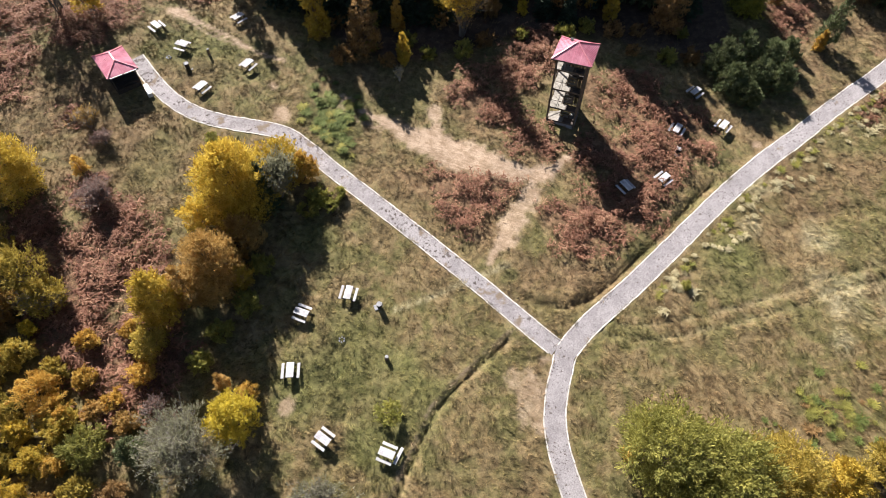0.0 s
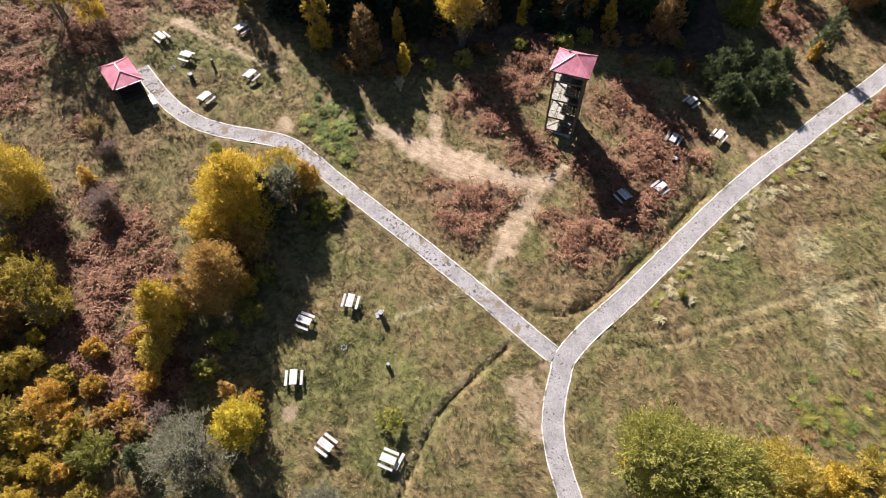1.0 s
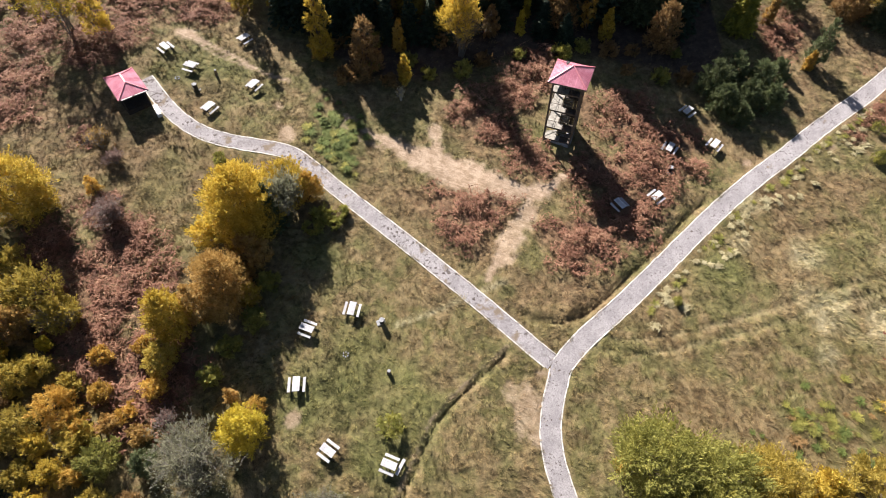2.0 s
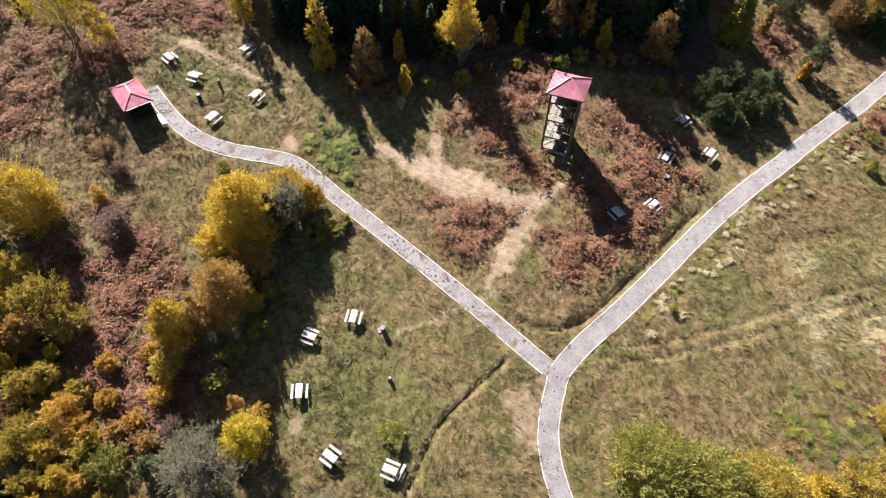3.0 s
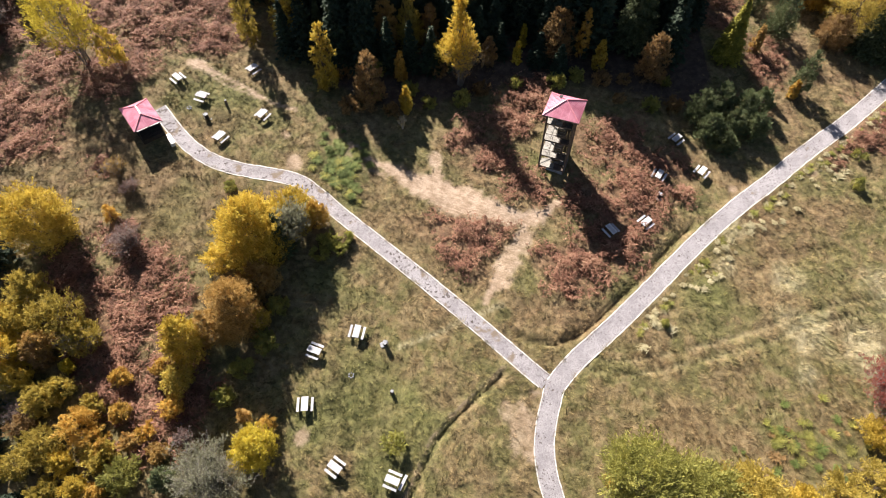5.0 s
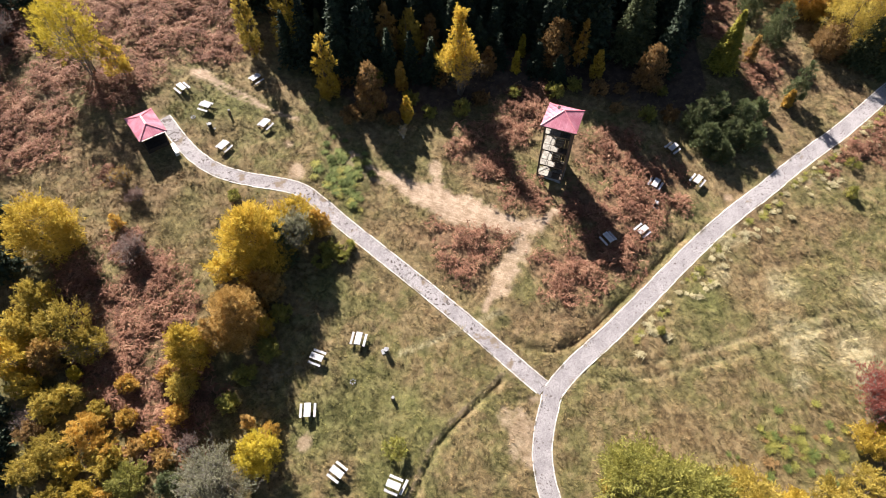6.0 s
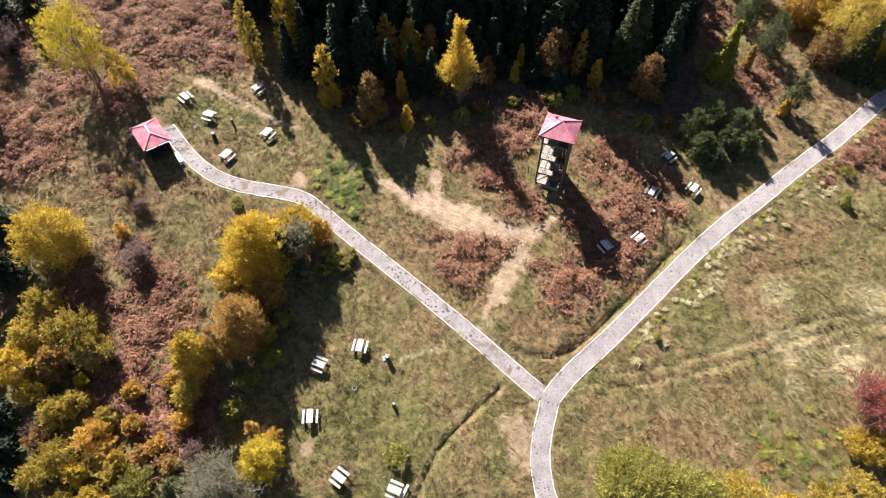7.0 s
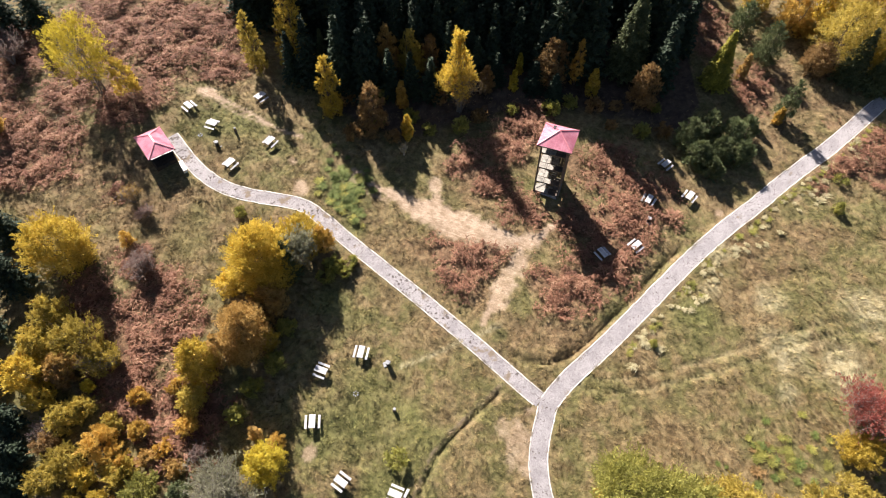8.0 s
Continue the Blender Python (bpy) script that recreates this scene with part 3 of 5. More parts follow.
def leafy(seed, high, wide, shape, mat, bark, leaves=2600, leaf=0.2, bare=0.12, lobes=16, stems=1, lean=0.0, long=1.75, see=0.0, upright=0.45):
    """A broad-leaved tree or bush: trunk and limbs as one mesh, leaf clumps in lobes as another."""
    rng = np.random.default_rng(seed)
    leaves, leaf = int(leaves * 2.6), leaf * 0.52
    wood, centres, axes = [], [], []
    low, r = high * bare, wide / 2
    crown_h = high - low
    lob = []
    for i in range(lobes):
        t = (i + rng.uniform(0.1, 0.9)) / lobes
        a = i * 2.39996 + rng.uniform(-0.5, 0.5)
        w = float(profile(shape, t)) * r
        lr = min(max(0.30 * w + 0.10 * r, 0.2 * r), 0.42 * r) * rng.uniform(0.8, 1.25)
        d = max(w - lr * 0.75, 0) * rng.uniform(0.75, 1.08)
        lob.append((np.array([d * math.cos(a), d * math.sin(a), low + crown_h * min(t, 1 - lr * 0.5 / crown_h)]), lr))
    lob.append((np.array([0, 0, high - 0.3 * r * float(profile(shape, 0.85))]), 0.3 * r))
    share = np.array([q[1] ** 2 for q in lob])
    share /= share.sum()
    for (c, lr), s in zip(lob, share):
        k = max(3, int(leaves * s / 22))
        d = rng.normal(size=(k, 3)) + np.array([0, 0, 0.35])
        d /= np.linalg.norm(d, axis=1)[:, None]
        root = c + d * lr * rng.uniform(0.1, 0.5, (k, 1))
        tip = c + d * lr * rng.uniform(0.8, 1.3, (k, 1)) + np.array([0, 0, 0.22]) * lr
        t = rng.random((k, 22, 1)) ** 0.7
        line = root[:, None] + (tip - root)[:, None] * t
        centres.append((line + rng.normal(size=(k, 22, 3)) * (0.10 + 0.09 * lr) * (1.15 - 0.8 * t)).reshape(-1, 3))
        axes.append(np.repeat(d + np.array([0, 0, upright]), 22, 0))
    centres, axes = np.concatenate(centres), np.concatenate(axes)
    if see:
        ok = vnoise(centres[:, 0] + centres[:, 2] * 0.7, centres[:, 1] - centres[:, 2] * 0.4, 0.7, seed) > see
        centres, axes = centres[ok], axes[ok]
    bend = lean * high
    for s in range(stems):
        o = np.array([rng.normal() * 0.12 * r, rng.normal() * 0.12 * r, 0]) * (stems > 1)
        top = np.array([bend + rng.normal() * 0.2 * r * (stems > 1) * 2, rng.normal() * 0.15 * r, high * rng.uniform(0.8, 0.95)])
        mid = (o + top) / 2 + rng.normal(size=3) * 0.05 * high * np.array([1, 1, 0])
        base = max(0.035, high * 0.016) / (stems ** 0.4)
        wood.append(limb([o - np.array([0, 0, 0.4]), o + np.array([0, 0, 0.15]), mid, top], [base * 1.25, base, base * 0.62, base * 0.15]))
    for c, lr in lob[:-1]:
        z0 = max(0.15 * high, c[2] - rng.uniform(0.15, 0.3) * high)
        s0 = np.array([bend * z0 / high, 0, z0])
        k = max(0.014, high * 0.005)
        wood.append(limb([s0, (s0 + c) / 2 + np.array([0, 0, -0.05 * high * rng.random()]), c], [k, k * 0.7, k * 0.25], 4))
        for _ in range(2):
            e = c + rng.normal(size=3) * lr * 0.6
            wood.append(limb([(s0 + c) / 2 + (c - s0) * 0.2, e], [k * 0.5, k * 0.15], 3))
    centres[:, 0] += bend * centres[:, 2] / high
    return mesh_of("trunk", *gather(wood), bark), mesh_of("crown", *sprays(centres, leaf, rng, 0.3, long, axes), mat)


def conifer(seed, high, wide, mat, levels=22, arms=9, bare=0.06, spray=1.0, fine=1.0):
    """A spruce: whorls of drooping boughs with needle sprays."""
    rng = np.random.default_rng(seed)
    wood = [limb([(0, 0, -0.4), (0, 0, high * 0.4), (0.02, 0, high)], [high * 0.018, high * 0.012, 0.01])]
    cs, size = [], []
    for i in range(levels):
        t = (i + rng.uniform(0, 0.6)) / levels
        z = high * (bare + (1 - bare) * t)
        reach = wide / 2 * (1.02 - t) ** 0.85
        k = max(4, int(arms * (1.15 - 0.6 * t)))
        for j in range(k):
            a = (j + 0.5 * (i % 2) + rng.uniform(-0.2, 0.2)) * 2 * math.pi / k
            rr = reach * rng.uniform(0.72, 1.12)
            tip = np.array([math.cos(a) * rr, math.sin(a) * rr, z - 0.28 * rr])
            root = np.array([0, 0, z])
            if i % 2 == 0:
                wood.append(limb([root, tip * 0.9 + root * 0.1], [0.03 * (1.1 - t), 0.008], 3))
            m = max(3, int((2.5 + rr * 4.5) / spray))
            s = np.linspace(0.15, 1, m)[:, None]
            line = root + (tip - root) * s + np.array([0, 0, 1]) * (0.06 * rr * s * (1 - s) * 4 + 0.08 * rr * s ** 2)
            across = np.array([-math.sin(a), math.cos(a), 0]) * (0.20 * rr * (1.1 - s))
            for q in (-1, 0, 1):
                cs.append(line + across * q + rng.normal(size=(m, 3)) * 0.05)
    cs = np.concatenate(cs)
    return mesh_of("trunk", *gather(wood), mat_bark), mesh_of("crown", *sprays(cs, (0.15 + 0.01 * high) * spray * fine, rng, 0.9, 1.25), mat)


def twiggy(seed, high, wide, mat, twigs=900, leaf_mat=None, leaves=0, leaf=0.1):
    """A bush or tree that is nearly bare: many forked thin stems, few leaves."""
    rng = np.random.default_rng(seed)
    wood, ends = [], []
    main = 14
    for i in range(main):
        a, out = i * 2.4 + rng.uniform(-0.3, 0.3), rng.uniform(0.15, 1.0) * wide / 2
        tip = np.array([math.cos(a) * out, math.sin(a) * out, high * math.sqrt(max(0.15, 1 - (out / (wide / 2)) ** 2 * 0.65)) * rng.uniform(0.85, 1.0)])
        m1 = tip * np.array([0.35, 0.35, 0.5])
        wood.append(limb([(tip[0] * 0.05, tip[1] * 0.05, -0.3), m1, tip], [0.05, 0.035, 0.01], 5))
        for j in range(max(4, twigs // main // 5)):
            s = rng.uniform(0.25, 0.95)
            q = m1 + (tip - m1) * s if s > 0.4 else m1 * (0.5 + s)
            e = q + np.array([rng.normal() * 0.16 * wide, rng.normal() * 0.16 * wide, abs(rng.normal()) * 0.14 * high])
            wood.append(limb([q, e], [0.018, 0.007], 3))
            for _ in range(4):
                c = q + (e - q) * rng.uniform(0.3, 1)
                g = c + rng.normal(size=3) * np.array([0.07 * wide, 0.07 * wide, 0.06 * high]) + np.array([0, 0, 0.04 * high])
                wood.append(limb([c, g], [0.011, 0.005], 3))
                ends.append(g), ends.append((c + g) / 2)
    ends = np.array(ends)
    pick = ends[rng.integers(0, len(ends), max(leaves, 10))] + rng.normal(size=(max(leaves, 10), 3)) * 0.09
    return mesh_of("trunk", *gather(wood), mat), mesh_of("crown", *sprays(pick, leaf * 0.7, rng, 0.2, 2.2, pick - np.array([0, 0, -0.4 * high])), leaf_mat or mat)


def plant(name, meshes, x, y, label, category, turn=0.0, group="", size=1.0):
    ob = thing(name, label, category, group, place=pose(x, y, gz(x, y) - 0.05, 0, 0, turn) @ Matrix.Scale(size, 4))
    part(meshes[0].name, meshes[0], None, ob)
    part("crown", meshes[1], None, ob)
    return ob


def tree(x, y, high, wide, shape, kind, label, seed, **more):
    bark = more.pop("bark", mat_bark)
    name, cat = more.pop("name", "tree"), more.pop("cat", "tree")
    return plant(name, leafy(seed, high, wide, shape, LEAF[kind], bark, **more), x, y, label, cat, seed * 47 % 360)


# the clump beside the west path
tree(-21.5, 40.4, 8.4, 9.2, "egg", "yellow", "large bright yellow autumn tree beside the west path", 1, leaves=15000, leaf=0.17, lobes=60, bare=0.02, stems=4, upright=0.9)
tree(-17.8, 44.4, 4.4, 6.0, "round", "yellow", "yellow autumn tree overhanging the west path", 2, leaves=5200, leaf=0.17, lobes=30, bare=0.03, stems=3, upright=0.7)
tree(-15.2, 44.4, 3.6, 3.4, "egg", "orange", "orange-yellow tree close to the west path", 5, leaves=2200, leaf=0.16, lobes=16)
plant("conifer", conifer(3, 6.8, 2.8, LEAF["pine"], 26, 11, spray=0.8), -18.6, 40.6, "dark green spruce among yellow trees", "conifer")
plant("tree", twiggy(4, 5.4, 4.2, mat_twig, 2200, LEAF["grey"], 12000, 0.1), -17.5, 42.0, "half-bare grey-green tree in the clump", "tree")
tree(-20.6, 35.8, 4.4, 5.0, "egg", "gold", "shaded golden-brown tree under taller trees", 6, leaves=3200, leaf=0.17)
tree(-25.3, 38.2, 3.2, 3.8, "round", "yellow", "low yellow tree at the edge of the clump", 44, leaves=1700, leaf=0.16, stems=2, bare=0.02)
tree(-22.3, 31.8, 7.2, 7.2, "egg", "gold", "rounded golden-brown autumn tree", 7, leaves=11000, leaf=0.15, lobes=50, bare=0.02, upright=0.9)
# added tree: its shadow fills the lit gap between its neighbours' shadows
tree(-24.7, 29.8, 5.6, 3.6, "egg", "gold", "golden-brown tree added to join two trees' shadows", 17, leaves=2400, leaf=0.16, lobes=18, bare=0.03)
tree(-19.8, 31.6, 3.4, 2.3, "round", "yellow", "small yellow tree at the clump's edge", 9, leaves=1100, leaf=0.15)
tree(-26.9, 28.4, 6.6, 5.2, "egg", "yellow", "dense yellow autumn tree above the bracken", 8, leaves=5600, leaf=0.16, lobes=30, bare=0.03)
tree(-27.3, 25.0, 4.2, 3.6, "egg", "olive", "low olive tree beside the bracken", 41, leaves=2000, leaf=0.16, bare=0.02)
tree(-27.8, 22.5, 2.2, 2.8, "round", "orange", "low russet bush beside the bracken", 45, leaves=1200, leaf=0.15, name="bush", cat="bush", bare=0.02)
tree(-18.6, 18.4, 4.8, 4.8, "round", "lemon", "small round bright yellow tree in the meadow", 10, leaves=5200, leaf=0.14, lobes=34, bare=0.03)
tree(-18.0, 21.0, 2.0, 2.2, "round", "orange", "low orange-brown bush beside a yellow tree", 46, leaves=700, leaf=0.14, name="bush", cat="bush")
tree(-20.2, 21.6, 3.2, 2.0, "spire", "gold", "small pointed brown sapling", 11, leaves=800, leaf=0.14)
plant("tree", twiggy(12, 5.6, 6.2, mat_twig, 3600, LEAF["grey"], 16000, 0.1), -22.2, 15.7, "nearly bare grey willow at the meadow's edge", "tree")
tree(-27.2, 15.8, 3.0, 2.6, "egg", "pine", "small blue-green young pine", 13, leaves=1300, leaf=0.15)
for k, (x, y, s) in enumerate([(-19.2, 29.4, 1.0), (-21.4, 26.6, 0.9), (-18.4, 33.6, 0.8), (-22.8, 23.8, 0.8)]):
    plant("shrub", leafy(300 + k, 2.2 * s, 3.0 * s, "round", LEAF["green"], mat_bark, leaves=900, leaf=0.17, bare=0.02, stems=3, lobes=12), x, y, "shaded green shrub at the clump's foot", "shrub", k * 97, "shrubs under the clump")

# the bracken slope
tree(-45.0, 41.0, 7.2, 7.6, "round", "yellow", "broad yellow tree above the bracken slope", 14, leaves=9000, leaf=0.17, lobes=44, bare=0.03, stems=3)
for k, (x, y, high, wide, kind, see, label) in enumerate([(-43.9, 33.4, 4.8, 4.4, "olive", 0.3, "ragged olive-yellow tree on the bracken slope"), (-40.4, 30.8, 5.0, 5.4, "olive", 0.34, "wide thinning olive-yellow tree"), (-37.9, 29.0, 3.4, 4.0, "olive", 0.42, "thin olive bush below a wider tree"),
                                                           (-44.6, 29.8, 4.6, 4.0, "olive", 0.3, "olive tree on the bracken slope"), (-45.0, 26.9, 4.8, 4.6, "yellow", 0.25, "yellow-olive tree on the bracken slope"), (-41.6, 27.8, 3.8, 3.8, "gold", 0.35, "golden-brown thinning tree on the slope")]):
    tree(x, y, high, wide, "round", kind, label, 15 + 7 * k, leaves=int(900 * wide), leaf=0.16, lobes=20, see=see, stems=4, bark=mat_twig, bare=0.05, upright=0.8)
plant("bush", twiggy(19, 3.2, 4.2, mat_twig, 1200, LEAF["olive"], 1600, 0.1), -38.2, 28.6, "thin half-bare olive bush on the bracken slope", "bush")
BUSH_WORDS = {"orange": "orange autumn bush in the bracken", "olive": "olive-green bush in the bracken", "green": "pale green willow bush in the bracken", "yellow": "yellow autumn bush in the bracken",
              "lemon": "small lemon-yellow bush in the bracken", "gold": "golden-brown bush in the bracken", "brown": "brown withering bush in the bracken"}
for k, (x, y, high, wide, kind) in enumerate([(-36.0, 20.3, 3.4, 4.0, "orange"), (-34.4, 19.0, 2.6, 3.0, "orange"), (-31.2, 16.1, 3.0, 4.0, "green"), (-38.8, 23.9, 2.6, 2.9, "olive"), (-35.6, 22.7, 2.0, 2.2, "olive"),
                                              (-43.2, 24.9, 3.0, 3.4, "yellow"), (-40.4, 22.7, 3.0, 3.7, "olive"), (-33.5, 25.5, 1.5, 2.2, "orange"), (-32.8, 22.1, 1.5, 2.7, "orange"), (-39.3, 18.4, 3.0, 4.6, "olive"),
                                              (-35.1, 14.8, 2.4, 2.8, "yellow"), (-33.5, 14.6, 2.0, 2.1, "orange"), (-29.8, 20.4, 1.3, 2.2, "orange"), (-31.4, 19.4, 1.3, 2.2, "gold"), (-39.1, 26.4, 1.6, 1.4, "lemon")]):
    tree(x, y, high, wide, "round", kind, BUSH_WORDS[kind], 60 + k, leaves=int(520 * wide), leaf=0.15, bare=0.03, stems=3, name="bush", cat="bush")
for k, (x, y, high, wide, kind) in enumerate([(-33.8, 17.9, 2.4, 3.6, "olive"), (-37.2, 17.2, 2.2, 2.7, "yellow"), (-29.6, 26.6, 1.8, 2.2, "orange"), (-28.3, 18.4, 1.5, 2.4, "gold"), (-41.6, 20.4, 2.4, 2.8, "brown"), (-41.8, 27.2, 3.2, 3.2, "brown"),
                                              (-38.2, 14.6, 2.2, 3.0, "olive"), (-41.2, 16.8, 2.6, 3.2, "olive"), (-36.4, 12.2, 2.6, 3.0, "yellow"), (-31.0, 12.6, 2.4, 2.8, "olive"), (-28.0, 12.4, 2.2, 2.6, "brown"), (-33.6, 11.4, 2.4, 2.6, "gold")]):
    tree(x, y, high, wide, "round", kind, BUSH_WORDS[kind], 80 + k, leaves=int(480 * wide), leaf=0.15, bare=0.03, stems=3, name="bush", cat="bush")
plant("bush", twiggy(37, 1.6, 2.4, mat_twig, 500, LEAF["purple"], 900, 0.1), -26.0, 19.7, "bare purple-brown bush beside the bracken", "bush")
plant("bush", twiggy(39, 2.2, 2.8, mat_twig, 600, LEAF["purple"], 700, 0.1), -42.2, 21.6, "bare grey-brown bush in the bracken", "bush")
for k, (x, y, high, wide) in enumerate([(-50.2, 24.5, 8.5, 4.8), (-52.5, 43.5, 8.0, 4.6), (-44.4, 16.2, 5.5, 4.2), (-50.2, 37.6, 8.5, 5.2), (-51.6, 32.0, 8.0, 5.0), (-46.6, 22.4, 5.0, 4.4), (-45.2, 19.2, 4.6, 4.2), (-63.5, 77.0, 9.0, 6.0), (-59.8, 78.8, 8.0, 5.2), (-67.0, 73.6, 9.0, 6.0), (-40.8, 13.4, 3.4, 3.4)]):
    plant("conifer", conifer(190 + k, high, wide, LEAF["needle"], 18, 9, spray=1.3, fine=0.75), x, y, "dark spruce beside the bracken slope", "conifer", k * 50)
plant("tree", twiggy(194, 4.6, 5.0, mat_twig, 1400, LEAF["purple"], 2200, 0.1), -61.0, 70.6, "bare grey-purple tree before dark spruces", "tree")
tree(-59.0, 58.4, 4.0, 3.8, "egg", "orange", "orange-yellow bush at the bracken's edge", 195, leaves=1800, leaf=0.16, name="bush", cat="bush")

# trees at the foot of the slope
tree(19.5, 15.8, 7.6, 8.4, "round", "green", "large leafy green tree beside the south path", 20, leaves=11000, leaf=0.17, lobes=54, bare=0.03, stems=3)
tree(24.6, 14.2, 6.6, 8.6, "round", "green", "broad green tree beside a taller one", 21, leaves=9500, leaf=0.17, lobes=48, bare=0.03, stems=3)
tree(21.2, 10.6, 7.2, 8.4, "round", "green", "green tree behind the front row", 47, leaves=7000, leaf=0.18, lobes=40, bare=0.03, stems=3)
tree(30.2, 14.5, 5.0, 7.0, "round", "olive", "olive-yellow tree in the row below the meadow", 22, leaves=6000, leaf=0.17, lobes=36, bare=0.03, stems=3)
tree(35.0, 14.0, 4.8, 4.6, "egg", "yellow", "yellow autumn tree below the meadow", 23, leaves=3600, leaf=0.17, bare=0.03)
tree(39.0, 14.4, 4.6, 5.2, "round", "olive", "olive-brown tree below the meadow", 24, leaves=3200, leaf=0.17, see=0.3, bare=0.03)
tree(43.4, 15.6, 4.0, 5.0, "round", "olive", "olive tree at the end of the row", 48, leaves=2800, leaf=0.17, see=0.3, bare=0.03)
tree(17.0, 16.4, 2.6, 1.8, "egg", "orange", "small russet sapling beside a green tree", 49, leaves=700, leaf=0.14)
plant("tree", twiggy(25, 4.4, 6.8, mat_twig, 2000, LEAF["red"], 15000, 0.1), 47.3, 24.2, "round dark red autumn tree", "tree")
tree(46.0, 20.6, 2.8, 5.0, "round", "yellow", "low yellow bush beside a red tree", 26, leaves=3000, leaf=0.15, name="bush", cat="bush")
# bushes about the meadow
def tussock(seed, mat, high, reach, blades, wide=0.03, swept=False):
    """A tussock: arching blades from one root, on all sides or swept one way."""
    rng = np.random.default_rng(seed)
    a = rng.normal(0, 0.55, blades) if swept else rng.uniform(0, 6.28, blades)
    out, up = rng.uniform(0.2, 1, blades) * reach, rng.uniform(0.4, 1, blades) * high
    o = rng.normal(0, 0.2 * reach, (blades, 3)) * (1, 1, 0)
    d, q = np.column_stack([np.cos(a), np.sin(a), 0 * a]), np.column_stack([-np.sin(a), np.cos(a), 0 * a]) * wide
    mid, tip = o + d * out[:, None] * 0.5 + np.outer(up, (0, 0, 1)), o + d * out[:, None] + np.outer(up * 0.7, (0, 0, 1))
    v = np.stack([o - q, o + q, mid + q, mid - q, tip], 1).reshape(-1, 3)
    i = np.arange(blades)[:, None] * 5
    return mesh_of("blades", v, np.concatenate([i + (0, 1, 2), i + (0, 2, 3), i + (3, 2, 4)]), mat)


def weeds(seed, kind, high, reach, blades, x, y, label, group):
    ob = thing("weed_clump", label, "weeds", group, place=pose(x, y, gz(x, y) - 0.02, 0, 0, seed * 37))
    part("leaf_tuft", tussock(seed, LEAF[kind], high, reach, blades, 0.034), None, ob)
    return ob


FRESH = [weeds(30 + k, kind, high, reach, 170, x, y, label, "green weeds beside the sandy track")
         for k, (high, reach, kind, x, y, label) in enumerate([(0.6, 0.9, "weed", -14.6, 54.8, "upright bright green weeds beside the sandy track"), (0.3, 1.0, "weed", -11.8, 51.6, "low bright green weeds above the west path"), (0.3, 0.9, "green", -13.6, 50.2, "low olive green weeds above the west path")])]
rng = np.random.default_rng(61)
for k, (a, c) in enumerate(rng.normal(0, 1, (74, 2))):
    x, y = -13.0 + 1.9 * a - 0.35 * c, 52.2 + 2.7 * c
    if float(path_cover(np.array([x]), np.array([y]), 0.9)[0]) < 0.1:
        copy_thing(FRESH[(0, 1, 2, 1)[k % 4]], pose(x, y, gz(x, y) - 0.02, 0, 0, k * 81) @ Matrix.Scale(rng.uniform(0.5, 1.05), 4))
for k, (x, y, s) in enumerate([(-13.6, 41.8, 1.0), (-12.2, 41.0, 0.8), (-14.4, 40.2, 0.9), (-11.4, 42.4, 0.6)]):
    plant("bush", leafy(33 + 20 * k, 1.3 * s, 2.6 * s, "round", LEAF["green"], mat_bark, leaves=1000, leaf=0.16, bare=0.02, stems=4, lobes=14, see=0.3), x, y, "dark green ferny bush below the west path", "bush", k * 70, "bushes below the west path")
LOW = [weeds(50 + k, kind, 0.4, 0.9, 130, x, y, label, "weeds below the meadow") for k, (x, y, kind, label) in enumerate([(36.6, 19.8, "green", "low spreading green weeds in dry grass"), (34.6, 18.8, "brown", "low russet weeds in dry grass"), (39.6, 19.6, "weed", "low pale green weeds in dry grass")])]
for k, (a, c) in enumerate(rng.normal(0, 1, (64, 2))):
    x, y = 38.4 + 2.8 * a, 20.2 + 1.5 * c
    copy_thing(LOW[(0, 2, 0, 0, 1, 2)[k % 6]], pose(x, y, gz(x, y) - 0.02, 0, 0, k * 71) @ Matrix.Scale(rng.uniform(0.4, 0.85), 4))
plant("bush", twiggy(34, 2.5, 3.8, mat_twig, 1000, LEAF["purple"], 2600, 0.1), -36.1, 40.4, "bare purple-brown bush in the grass", "bush")
plant("bush", twiggy(35, 2.6, 2.8, mat_twig, 600, LEAF["gold"], 700, 0.1), -39.6, 49.6, "sparse pale brown bush in the grass", "bush")
plant("bush", twiggy(43, 1.6, 2.6, mat_twig, 500, LEAF["purple"], 900, 0.1), -37.4, 47.6, "low withered brown bush in the grass", "bush")
tree(-38.9, 43.8, 2.2, 1.9, "egg", "orange", "small orange-brown bush in the grass", 36, leaves=800, leaf=0.13, name="bush", cat="bush")
tree(-5.0, 19.6, 1.3, 2.8, "round", "green", "small dark green bush in the meadow", 38, leaves=1000, leaf=0.14, name="bush", cat="bush", see=0.34)
plant("bush", twiggy(38, 2.4, 5.0, mat_twig, 900, LEAF["grey"], 2500, 0.11), -10.6, 12.4, "pale grey-green bush at the meadow's foot", "bush")
tree(-26.0, 48.6, 1.2, 1.9, "round", "green", "small dark bush below the west path", 39, leaves=500, leaf=0.14, name="bush", cat="bush", see=0.3)
tree(25.3, 32.7, 0.6, 1.2, "round", "green", "small dark green tussock bush beside the east path", 40, leaves=350, leaf=0.12, name="bush", cat="bush")
tree(53.1, 50.8, 1.6, 1.8, "egg", "green", "small green bush on the grassy bank", 43, leaves=500, leaf=0.14, name="bush", cat="bush")
tree(55.0, 55.4, 1.0, 2.4, "round", "green", "low dark green weeds among bracken", 42, leaves=600, leaf=0.14, name="bush", cat="bush", see=0.3)

